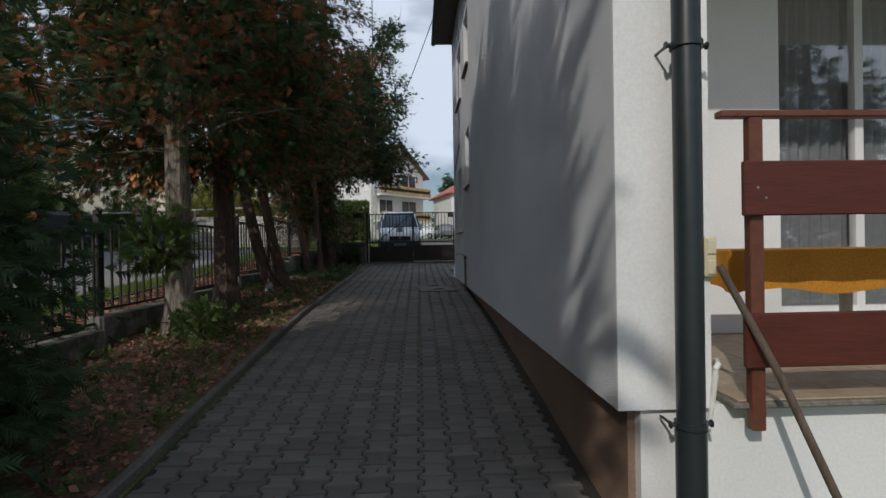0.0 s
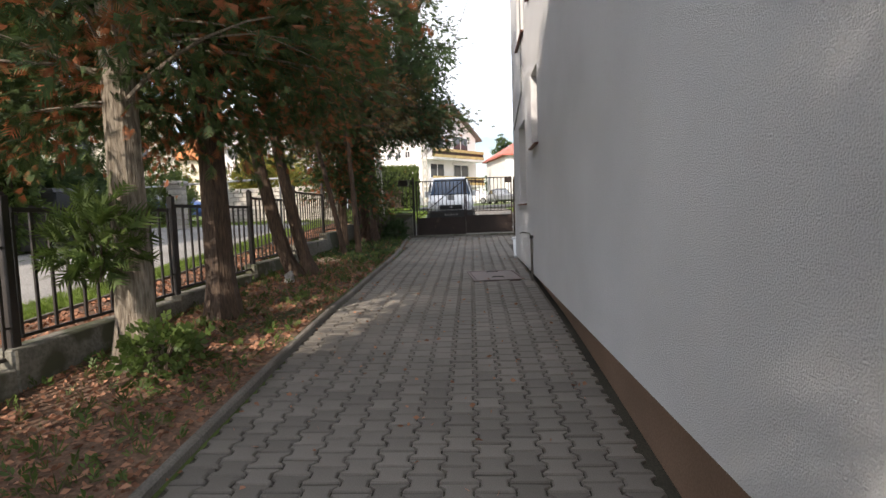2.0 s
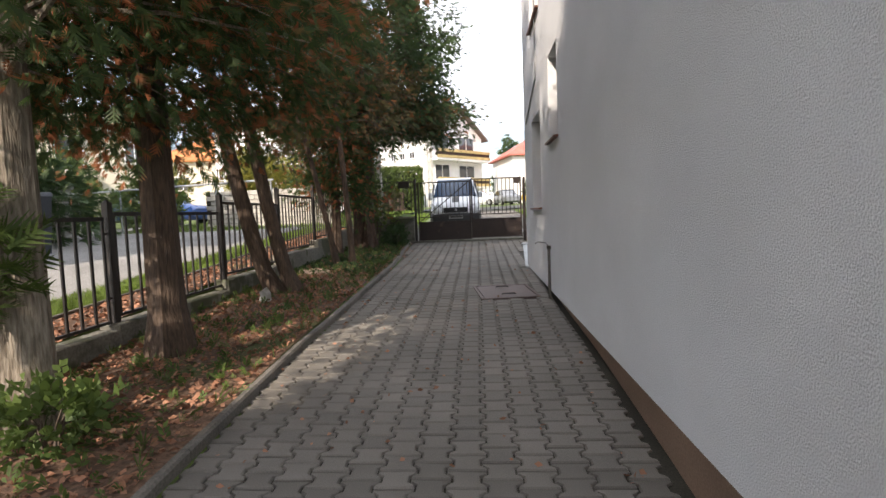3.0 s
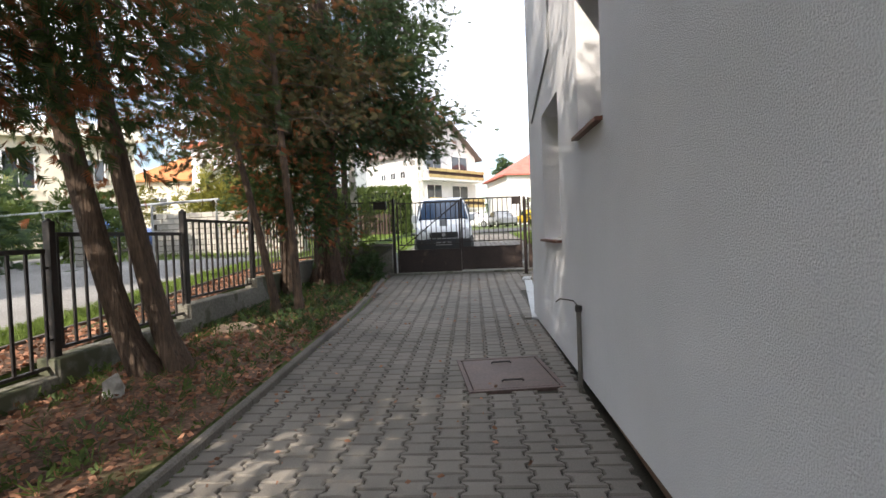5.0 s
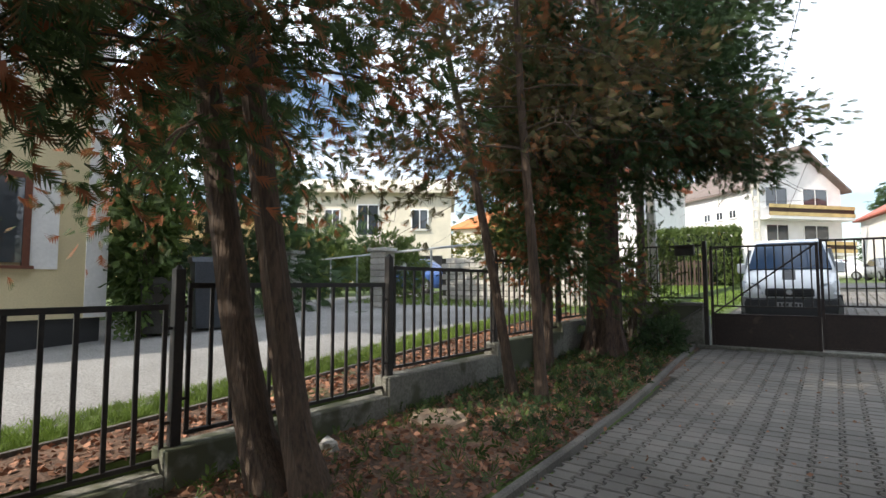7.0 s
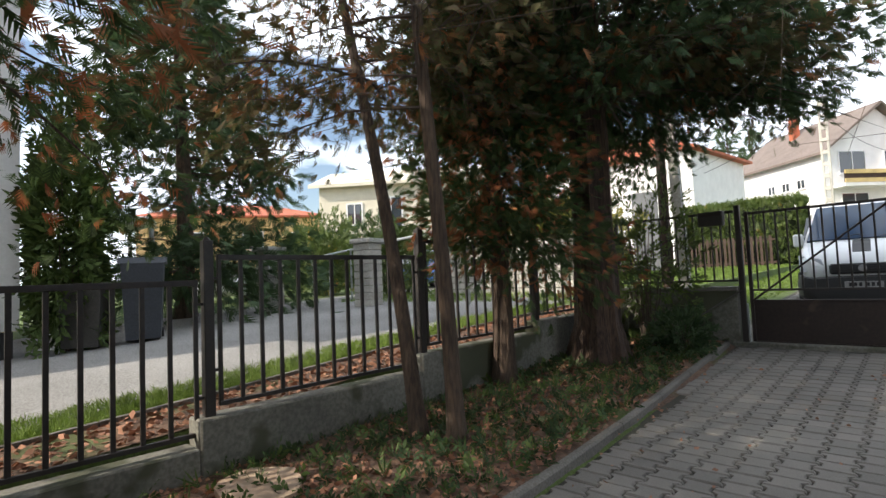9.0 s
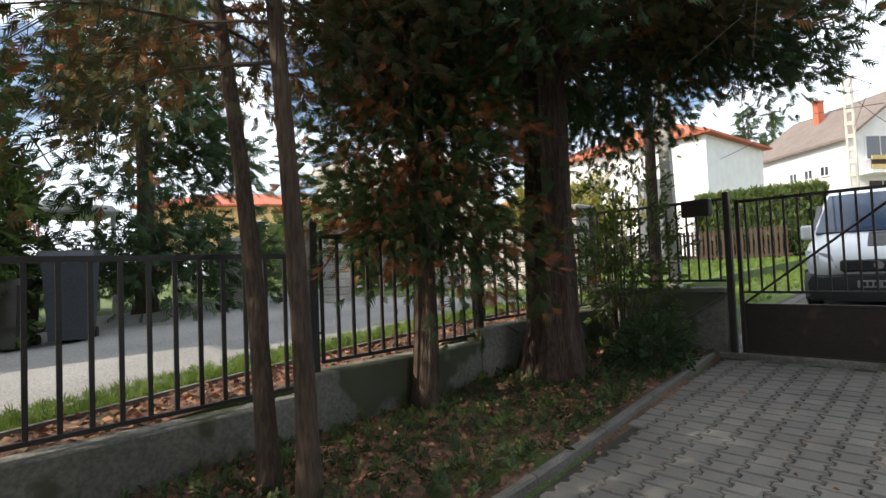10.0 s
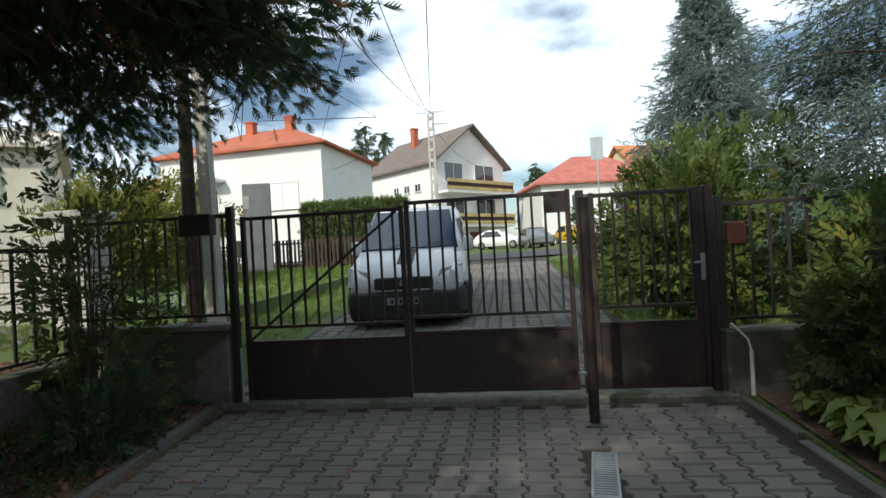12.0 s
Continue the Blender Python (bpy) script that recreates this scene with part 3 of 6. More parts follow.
solid("roof", MB().prism([(WX - 0.45, TOP), (8.9, TOP), (8.9, TOP + 0.12), (5.2, TOP + 2.6), (WX - 0.45, TOP + 0.12)], "y", Y0 - 0.4, Y1 + 0.5), ROOF_G, "dark overhanging roof of the white house", "roof", "structure")
solid("eaves_gutter", MB().tube([(WX - 0.5, Y0 - 0.4, TOP + 0.02), (WX - 0.5, Y1 + 0.5, TOP + 0.02)], 0.065, 10), PIPE, "anthracite eaves gutter along the roof edge", "gutter", "structure", True)


def window_in(name, y0, y1, z0, z1, label, sill=True):
    w = thing(name, label, "window", (WX + 0.2, (y0 + y1) / 2, z0), kind="structure")
    h, d = z1 - z0, (y1 - y0) / 2
    fr = MB().box(0, -d, 0, 0.07, -d + 0.06, h, 0.006).box(0, d - 0.06, 0, 0.07, d, h, 0.006).box(0.002, -d + 0.06, 0, 0.068, d - 0.06, 0.06).box(0.002, -d + 0.06, h - 0.06, 0.068, d - 0.06, h)
    part("window_frame", fr, FRAME_W, w)
    part("pane", MB().box(0.03, -d + 0.06, 0.06, 0.04, d - 0.06, h - 0.06), DARKGLASS, w)
    if sill:
        part("window_sill", MB().add([(-0.255, -d - 0.03, -0.04), (-0.255, d + 0.03, -0.04), (0, d + 0.03, -0.03), (0, -d - 0.03, -0.03), (-0.255, -d - 0.03, -0.015), (-0.255, d + 0.03, -0.015), (0, d + 0.03, 0.004), (0, -d - 0.03, 0.004)], [(0, 1, 2, 3), (7, 6, 5, 4), (0, 4, 5, 1), (1, 5, 6, 2), (2, 6, 7, 3), (3, 7, 4, 0)]), RAIL, w, "brown metal sill")
    return w


for i, (a, b, c, d) in enumerate(HOLES):
    window_in("window_%d" % (i + 1), a, b, c, d, "white framed window in a deep reveal with a brown sill")
wt_ = thing("window_5", "terrace window with a sheer grey curtain behind glass", "window", (4.61, 3.1, 1.0), kind="structure")
part("window_frame", MB().box(-0.79, -0.04, 0, -0.72, 0.04, 3.1, 0.006).box(0.72, -0.04, 0, 0.79, 0.04, 3.1, 0.006).box(-0.72, -0.038, 0, 0.72, 0.038, 0.07).box(-0.72, -0.038, 3.03, 0.72, 0.038, 3.1).box(0.05, -0.038, 0.07, 0.13, 0.038, 3.03), FRAME_W, wt_)
part("pane", MB().box(-0.72, -0.006, 0.07, 0.05, 0.006, 3.03), PANE, wt_)
part("pane", MB().box(0.13, -0.006, 0.07, 0.72, 0.006, 3.03), PANE, wt_)
cu = MB()
for i in range(121):
    x = -0.9 + i * 0.015
    cu.v += [(x, 0.12 + 0.025 * math.sin(i * 0.9) + 0.01 * math.sin(i * 0.37), 0.0), (x, 0.12 + 0.02 * math.sin(i * 0.9) + 0.01 * math.sin(i * 0.37), 3.05)]
for i in range(120):
    cu.f.append((2 * i, 2 * i + 2, 2 * i + 3, 2 * i + 1))
curt = solid("curtain", cu, CURTAIN, "sheer grey curtain hanging in folds behind the terrace window", "curtain", smooth=True)
curt.location = (4.61, 3.1, 1.02)
solid("wall_room", MB().box(3.3, 4.6, 0.84, 5.9, 4.7, 4.4).box(3.2, 3.21, 0.84, 3.3, 4.7, 4.4).box(5.9, 3.21, 0.84, 6.0, 4.7, 4.4).box(3.2, 3.21, 4.4, 6.0, 4.7, 4.5).box(3.2, 3.21, 0.74, 6.0, 4.7, 0.838), PLINTH, "dim room behind the terrace window", "wall", "structure")

# terrace slab, tiles, railing, furniture
solid("terrace_slab", MB().box(2.16, Y0 - 0.09, 0.842, 8.2, 2.89, 0.872, 0.006), CONCRETE, "thin pale concrete terrace slab edge", "terrace", "structure")
tf = thing("terrace_floor", "beige glazed tile floor of the terrace", "floor", kind="structure")
tl = mesh_of("tile", MB().box(-0.148, -0.148, 0, 0.148, 0.148, 0.010, 0.003), TILE)
for i in range(9):
    for j in range(6):
        o = new("tile", tl)
        o.parent, o.location = tf, (2.34 + i * 0.3, Y0 + 0.08 + j * 0.3, 0.8725)
dpipe = thing("downpipe", "dark anthracite round downpipe with black clamps", "downpipe", (1.905, 0.88, 0))
part("pipe", MB().tube([(0, 0, -0.3), (0, 0, 0.775), (0, 0, 0.776), (0, 0, TOP)], [0.072, 0.072, 0.066, 0.066], 24), PIPE, dpipe, smooth=True)
for z in (0.80, 2.62, 4.6):
    cl = part("clamp", MB().tube([(0, 0, z - 0.014), (0, 0, z + 0.014)], 0.076, 24), PIPE, dpipe, "black pipe clamp with bolts", True)
    for s in (-1, 1):
        part("bolt", MB().tube([(s * 0.07, 0, z), (s * 0.098, 0, z)], 0.012, 8).tube([(s * 0.098, -0.001, z), (s * 0.104, -0.001, z)], 0.019, 10).box(s * 0.09 - 0.004, 0, z - 0.006, s * 0.09 + 0.004, 0.13, z + 0.006), PIPE, cl)

rail = thing("terrace_railing", "brown metal terrace railing with red-brown wooden boards", "railing")
ry = Y0 - 0.09
part("top_rail", MB().box(2.09, ry - 0.03, 2.285, 5.2, ry + 0.03, 2.32, 0.006), RAIL, rail)
for x in (2.27, 3.55, 4.9):
    part("post", MB().box(x - 0.035, ry - 0.028, 0.74, x + 0.035, ry + 0.028, 2.285, 0.006), RAIL, rail)
for z in (1.06, 1.80):
    bd = part("board", MB().box(2.185, ry - 0.062, z, 5.2, ry - 0.030, z + 0.265, 0.006), BOARD, rail, "red-brown stained board")
    for x in (2.25, 2.29, 3.53, 3.57):
        part("screw", MB().tube([(x, ry - 0.066, z + 0.06 + (x * 50 % 3) * 0.05), (x, ry - 0.0615, z + 0.06 + (x * 50 % 3) * 0.05)], 0.006, 8), STEEL, bd)
solid("leaning_pole", MB().tube([(2.085, 0.93, 1.56), (2.30, 0.80, 1.03), (2.62, 0.60, drive_z(0.6) + 0.01)], [0.018, 0.019, 0.020], 12), WOODPOLE, "brown wooden pole leaning against the white wall", "pole", smooth=True)
vp = MB().tube([(2.10, Y0 - 0.03, 1.03), (2.10, Y0 - 0.03, 1.0), (2.07, Y0 - 0.012, 0.72)], [0.013, 0.016, 0.012], 10).tube([(2.10, Y0 - 0.03, 1.03), (2.115, Y0 - 0.03, 1.055), (2.14, Y0 + 0.03, 1.06)], 0.015, 10)
solid("vent_tube", vp, PLASTIC_W, "small white plastic tube on the wall", "pipe", smooth=True)
sk = thing("wall_socket", "cream plastic outdoor socket on the pillar", "socket", (2.068, Y0 - 0.022, 1.6))
part("box", MB().box(-0.03, -0.04, -0.10, 0.03, 0, 0.10, 0.008), CREAM_PLASTIC, sk)
for z in (-0.05, 0.05):
    part("cover", MB().box(-0.022, -0.048, z - 0.035, 0.022, -0.041, z + 0.035, 0.003), CREAM_PLASTIC, sk)

table = thing("garden_table", "white plastic garden table on the terrace", "table", (3.15, 1.75, 0.883))
part("tabletop", MB().box(-0.62, -0.38, 0.70, 0.62, 0.38, 0.735, 0.01), PLASTIC_W, table)
for sx in (-0.54, 0.54):
    for sy in (-0.3, 0.3):
        part("leg", MB().tube([(sx, sy, 0), (sx * 0.97, sy * 0.97, 0.70)], [0.035, 0.048], 12), PLASTIC_W, table, smooth=True)
tcl = MB()
edge = []
per = [(-0.64, -0.40), (0.64, -0.40), (0.64, 0.40), (-0.64, 0.40)]
for i in range(4):
    (ax, ay), (bx, by) = per[i], per[(i + 1) % 4]
    for j in range(14):
        edge.append((ax + (bx - ax) * j / 14, ay + (by - ay) * j / 14))
n = len(edge)
for i, (x, y) in enumerate(edge):
    wv = 1 + 0.03 * math.sin(i * 1.7)
    tcl.v += [(x * 0.975, y * 0.975, 0.742), (x, y, 0.738), (x * wv, y * wv, 0.50 + 0.02 * math.sin(i * 0.8))]
for i in range(n):
    j = (i + 1) % n
    tcl.f += [(3 * i, 3 * j, 3 * j + 1, 3 * i + 1), (3 * i + 1, 3 * j + 1, 3 * j + 2, 3 * i + 2)]
tcl.f.append(tuple(3 * i for i in range(n)))
cl_ = solid("tablecloth", tcl, CLOTH_O, "orange tablecloth hanging over the garden table", "tablecloth", smooth=True)
cl_.location = (3.15, 1.75, 0.883)
chair = thing("garden_chair", "white plastic garden chair behind the railing", "chair", (4.15, 1.6, 0.883), 20)
part("seat", MB().box(-0.24, -0.24, 0.40, 0.24, 0.24, 0.44, 0.015), PLASTIC_W, chair)
part("backrest", MB().box(-0.24, 0.22, 0.44, 0.24, 0.26, 0.88, 0.015), PLASTIC_W, chair)
for sx in (-0.21, 0.21):
    part("armrest", MB().tube([(sx, 0.24, 0.66), (sx, 0, 0.68), (sx, -0.22, 0.66), (sx, -0.23, 0.42)], 0.02, 8), PLASTIC_W, chair, smooth=True)
    for sy in (-0.2, 0.2):
        part("leg", MB().tube([(sx * 1.1, sy * 1.1, 0), (sx, sy, 0.40)], [0.02, 0.026], 8), PLASTIC_W, chair, smooth=True)

# cables and stub pipe on the side wall
solid("wall_cable", MB().tube([(WX - 0.012, 12.2, 3.62), (WX - 0.012, 11.2, 3.88), (WX - 0.012, 10.5, 4.06), (WX - 0.012, 10.45, 4.8), (WX - 0.012, 10.45, 7.0)], 0.013, 8), STEEL, "grey cable clipped to the stuccoed wall", "cable", smooth=True)
st = thing("stub_pipe", "short grey pipe with bare wires at the wall foot", "pipe", (WX - 0.035, 9.16, drive_z(9.16)))
part("pipe", MB().tube([(0, 0, -0.02), (0, 0, 0.70)], 0.020, 10), KERB, st, smooth=True)
part("cap", MB().tube([(0, 0, 0.68), (0, 0, 0.73)], 0.030, 10), BLACK_IRON, st)
part("wire", MB().tube([(0, 0, 0.72), (-0.04, 0.02, 0.77), (-0.14, 0.05, 0.785), (-0.18, 0.05, 0.76)], 0.005, 6), BLACK_IRON, st)

# ---- boundary fence ----
POSTS = [-2.1, 0.15, 2.4, 4.65, 6.98, 9.27, 11.45, 13.55, 15.6, 18.25]
TOPS = [0.50, 0.62, 0.78, 0.93, 0.98, 1.13, 1.31, 1.47, 1.61]
fw = thing("fence_wall", "stepped grey concrete footing wall of the fence", "wall", kind="structure")
for i, z in enumerate(TOPS):
    part("wall_step", MB().box(FENCE_X - 0.11, POSTS[i] - 0.1, z - 1.2, FENCE_X + 0.11, POSTS[i + 1] - 0.104, z, 0.012), CONCRETE, fw)
bar = mesh_of("bar", MB().box(-0.010, -0.015, 0.0, 0.010, 0.015, 1.0, 0.002), BLACK_IRON)
for i, z in enumerate(TOPS):
    y0, y1 = POSTS[i], POSTS[i + 1]
    fp = thing("fence_panel", "black painted iron fence panel with upright bars on a concrete wall", "fence", (FENCE_X, y0, z), group="fence panels")
    ln = y1 - y0
    part("post", MB().box(-0.035, -0.035, -0.02, 0.035, 0.035, 1.23, 0.004).tube([(0, 0, 1.23), (0, 0, 1.255)], [0.03, 0.012], 8), BLACK_IRON, fp)
    part("rail", MB().box(-0.018, 0.07, 1.09, 0.018, ln - 0.07, 1.13, 0.003), BLACK_IRON, fp)
    part("rail", MB().box(-0.018, 0.07, 0.055, 0.018, ln - 0.07, 0.085, 0.003), BLACK_IRON, fp)
    for zz in (0.3, 0.95):
        part("hinge", MB().box(-0.008, 0.03, zz, 0.008, 0.075, zz + 0.02), BLACK_IRON, fp)
        part("hinge", MB().box(-0.008, ln - 0.075, zz, 0.008, ln - 0.03, zz + 0.02), BLACK_IRON, fp)
    nb = 13
    for k in range(nb):
        o = new("bar", bar)
        o.parent, o.location, o.scale = fp, (0, 0.085 + (ln - 0.17) * k / (nb - 1), 0.08), (1, 1, 1.015)

# ---- side wall and fence by the gate ----
GY = 18.25
solid("gate_wall_left", MB().box(-3.2, GY - 0.12, 0.6, -1.40, GY + 0.12, 1.84, 0.01), CONCRETE, "mossy concrete wall beside the gate", "wall", "structure")
solid("gate_wall_cap", MB().box(-3.22, GY - 0.15, 1.843, -1.38, GY + 0.15, 1.90, 0.01), KERB, "grey coping slab on the wall beside the gate", "wall", "structure")
solid("gate_wall_right", MB().box(3.22, GY - 0.12, 0.6, 9.5, GY + 0.12, 1.68, 0.02), CONCRETE, "grey concrete wall beside the wicket gate", "wall", "structure")


def bars_panel(th, x0, x1, z0, z1, nb, w=0.011):
    part("rail", MB().box(x0, -0.018, z1 - 0.035, x1, 0.018, z1, 0.003), BLACK_IRON, th)
    part("rail", MB().box(x0, -0.016, z0, x1, 0.016, z0 + 0.03, 0.003), BLACK_IRON, th)
    m = mesh_of("bar", MB().box(-w, -w, z0 + 0.028, w, w, z1 - 0.034, 0.002), BLACK_IRON)
    for k in range(nb):
        o = new("bar", m)
        o.parent, o.location = th, (x0 + (x1 - x0) * (k + 0.5) / nb, 0, 0)


fl = thing("fence_panel", "black iron fence panel beside the gate", "fence", (0, GY, 0), group="fence panels")
bars_panel(fl, -3.15, -1.40, 1.97, 3.0, 14)
part("post", MB().box(-3.21, -0.03, 1.9, -3.15, 0.03, 3.05, 0.004), BLACK_IRON, fl)
fr_ = thing("fence_panel", "black iron fence panel above the wall by the conifers", "fence", (0, GY, 0), group="fence panels")
bars_panel(fr_, 3.28, 6.4, 1.75, 2.80, 20)
part("post", MB().box(3.22, -0.03, 1.68, 3.28, 0.03, 2.86, 0.004), BLACK_IRON, fr_)
part("post", MB().box(6.4, -0.03, 1.68, 6.46, 0.03, 2.86, 0.004), BLACK_IRON, fr_)

gp = thing("gate_post", "black iron gate post with a pale pipe beside it", "post", (-1.34, GY - 0.06, 1.04), group="gate posts")
part("post", MB().box(-0.035, -0.035, -0.1, 0.035, 0.035, 2.02, 0.005), BLACK_IRON, gp)
part("pipe", MB().tube([(0.055, -0.02, 0.0), (0.055, -0.02, 0.62)], 0.012, 8), GALV, gp)


def leaf(name, x0, x1, label, zb, zp, zt, nb, brace=False):
    th = thing(name, label, "gate", (0, GY, 0), group="driveway gate leaves")
    part("stile", MB().box(x0, -0.022, zb, x0 + 0.045, 0.022, zt + 0.01, 0.004), BROWN_IRON, th)
    part("stile", MB().box(x1 - 0.045, -0.022, zb, x1, 0.022, zt + 0.01, 0.004), BROWN_IRON, th)
    part("sheet", MB().box(x0 + 0.045, -0.004, zb, x1 - 0.045, 0.004, zp), BROWN_IRON, th)
    part("sheet_rail", MB().box(x0 + 0.045, -0.018, zp, x1 - 0.045, 0.018, zp + 0.03, 0.003), BROWN_IRON, th)
    part("sheet_rail", MB().box(x0 + 0.045, -0.018, zb + 0.001, x1 - 0.045, -0.005, zb + 0.03), BROWN_IRON, th)
    bars_panel(th, x0 + 0.045, x1 - 0.045, zp + 0.15, zt, nb)
    if brace:
        part("brace", MB().tube([(x0 + 0.04, -0.035, zp + 0.02), (x1 - 0.06, -0.035, zt - 0.03)], 0.014, 8), BROWN_IRON, th)
    return th


leaf("driveway_gate", -1.265, 0.395, "dark brown iron gate leaf with sheet metal foot and bars", 1.11, 1.68, 2.95, 12, True)
lg = leaf("driveway_gate", 0.405, 1.965, "dark brown iron gate leaf with a small dark plate", 1.16, 1.72, 3.0, 12)
part("plate", MB().box(1.74, -0.028, 2.80, 1.93, -0.020, 2.985, 0.003), BROWN_IRON, lg, "blank dark metal plate")
part("latch", MB().box(1.95, -0.05, 1.30, 2.03, -0.02, 1.33, 0.003).box(1.96, -0.045, 1.27, 1.98, -0.025, 1.36), STEEL, lg)
wg = leaf("wicket_gate", 2.13, 3.12, "dark brown iron wicket gate with a steel handle", 1.16, 1.74, 2.95, 8)
part("lock_stile", MB().box(3.02, -0.026, 1.76, 3.075, 0.026, 2.95, 0.004), BROWN_IRON, wg)
part("lock_plate", MB().box(3.07, -0.034, 2.12, 3.11, -0.026, 2.36, 0.004), STEEL, wg, "pale steel lock plate")
part("handle", MB().tube([(3.09, -0.03, 2.28), (3.09, -0.075, 2.28), (3.0, -0.08, 2.28)], 0.010, 8), STEEL, wg, "steel lever handle", True)
g2 = thing("gate_post", "dark brown round gate post in the paving", "post", (1.99, 17.62, drive_z(17.6)), group="gate posts")
part("post", MB().tube([(0, 0, -0.05), (0.0, 0, 1.80)], 0.042, 16), BROWN_IRON, g2, smooth=True)
part("cap", MB().tube([(0, 0, 1.80), (0, 0, 1.815)], 0.046, 16), BROWN_IRON, g2)
part("foot", MB().box(-0.09, -0.09, -0.01, 0.09, 0.09, 0.012, 0.004), CONCRETE, g2)
g3 = thing("gate_post", "dark iron post between the gates", "post", (2.05, GY, 1.06), group="gate posts")
part("post", MB().box(-0.035, -0.035, -0.02, 0.035, 0.035, 1.93, 0.005), BROWN_IRON, g3)
g4 = thing("gate_post", "dark brown iron post at the end of the wicket gate", "post", (3.165, GY, 1.06), group="gate posts")
part("post", MB().box(-0.035, -0.035, -0.02, 0.035, 0.035, 1.90, 0.005), BROWN_IRON, g4)
mbx = thing("letter_box", "dark metal letter box on the fence by the gate", "letter box", (-1.68, GY - 0.08, 2.79))
part("body", MB().box(-0.17, -0.06, 0, 0.17, 0.058, 0.21, 0.01), BLACK_IRON, mbx)
part("flap", MB().box(-0.14, -0.068, 0.14, 0.14, -0.061, 0.18, 0.003), BROWN_IRON, mbx)
sg = thing("letter_box", "small brown metal box beside the wicket gate", "letter box", (3.36, GY - 0.06, 2.42))
part("body", MB().box(-0.08, -0.03, 0, 0.08, 0.03, 0.2, 0.008), RAIL, sg)
solid("cable_conduit", MB().tube([(3.40, GY - 0.15, 1.06), (3.40, GY - 0.15, 1.5)], 0.018, 10).tube([(3.40, GY - 0.15, 1.5), (3.38, GY - 0.14, 1.6), (3.25, GY - 0.14, 1.74)], 0.010, 8), PLASTIC_W, "pale plastic conduit at the foot of the wall", "pipe", smooth=True)
solid("support_wire", MB().tube([(-1.34, GY - 0.1, 1.85), (-2.3, GY - 1.7, 1.06)], 0.010, 6), BLACK_IRON, "black stay wire from the gate post to the bed", "wire")

# ---- trees ----
def conifer(name, at, height, crown_z, radius, limbs, per_limb, material, bark, trunk_r, label, size=0.165, template=None, lean=(0, 0), droop=0.25, trunks=None, seed=1, ridge=0.10, bias=(0, 0), inner=0.25, top_power=0.8, twigs=0, spread=0.30, second=None, low=1.15, bend=1.0):
    """A tree with furrowed trunk, limbs and a crown of many small sprays round the limbs."""
    template = T_THUJA if template is None else template
    r = np.random.default_rng(seed)
    th = thing(name, label, "tree", at)
    stems = trunks or [(0, 0, lean[0], lean[1], trunk_r, height)]
    axes = []
    for si, (ox, oy, lx, ly, tr, h, *z0) in enumerate(stems):
        z0 = z0[0] if z0 else -0.12
        k = 22
        pts, rad = [], []
        for i in range(k):
            t = i / (k - 1)
            w = 0.05 * math.sin(t * 5 + seed + si)
            pts.append((ox + lx * t ** bend + w * t * 1.5, oy + ly * t ** bend + 0.04 * math.sin(t * 7 + si), z0 + (h - z0) * t))
            rad.append(tr * (1 - t) ** 0.75 * (1 + 0.55 * math.exp(-t * h / 0.22)) + 0.008)
        part("trunk", ridged(MB(), pts, rad, 26, ridge, seed + si), bark, th, smooth=True)
        axes.append(pts)
    pos, way, stem = [], [], []
    lm = MB()
    for i in range(limbs):
        ax = axes[i % len(axes)]
        hh = ax[-1][2]
        zz = crown_z + (hh - crown_z) * (r.uniform(0, 1) ** low) * 0.98
        f = max(0.0, (zz - ax[0][2]) / (hh - ax[0][2])) * (len(ax) - 1)
        j = min(int(f), len(ax) - 2)
        p0 = Vector(ax[j]).lerp(Vector(ax[j + 1]), f - j)
        a = r.uniform(0, 2 * math.pi)
        rel = (p0.z - crown_z) / max(hh - crown_z, 0.1)
        ln = radius * (max(1 - rel, 0.03) ** top_power) * r.uniform(0.65, 1.12)
        d = Vector((math.cos(a), math.sin(a), r.uniform(0.0, 0.45)))
        ext = max(0.25, 1 + bias[0] * math.cos(a) + bias[1] * math.sin(a))
        ln *= ext
        pts = []
        for s in range(6):
            q = s / 5
            pts.append(p0 + d * (ln * q) + Vector((0, 0, -droop * ln * q * q)) + Vector((r.normal() * 0.03, r.normal() * 0.03, r.normal() * 0.02)) * q)
        end = pts[-1] + Vector(at)
        if -1.3 < end.x < 3.3 and end.y < 18.6 and end.z < drive_z(end.y) + 2.6:
            continue
        lm.tube(pts, [max(0.003, 0.010 * ln * (1 - s / 5.5)) for s in range(6)], 5, False)
        m = max(4, int(per_limb * (0.35 + 0.65 * ln / radius)))
        q = inner + (1.04 - inner) * np.sqrt(r.uniform(0, 1, m))
        base = np.array([pts[min(int(v * 5), 4)].lerp(pts[min(int(v * 5), 4) + 1], min(v * 5 - min(int(v * 5), 4), 1.2))[:] for v in q])
        off = r.normal(size=(m, 3)) * np.array([1, 1, 0.75]) * (spread * (0.5 + 0.5 * ln / radius))
        pos.append(base + off)
        stem.append(np.full(m, i % len(axes)))
        w = np.array(d[:])[None, :] * 0.7 + off / max(spread, 0.01) * 0.5 + r.normal(size=(m, 3)) * 0.35
        w[:, 2] -= 0.55
        way.append(w)
        for _ in range(twigs):
            v = r.uniform(0.3, 1.0)
            b0 = Vector(base[r.integers(0, m)])
            lm.tube([b0, b0 + Vector((r.normal() * 0.25, r.normal() * 0.25, r.normal() * 0.2 - 0.05)), b0 + Vector((r.normal() * 0.5, r.normal() * 0.5, r.normal() * 0.35 - 0.1))], [0.006, 0.004, 0.002], 4, False)
    tagged(part("branchwork", lm, TWIG if twigs else bark, th), kind="stuff")
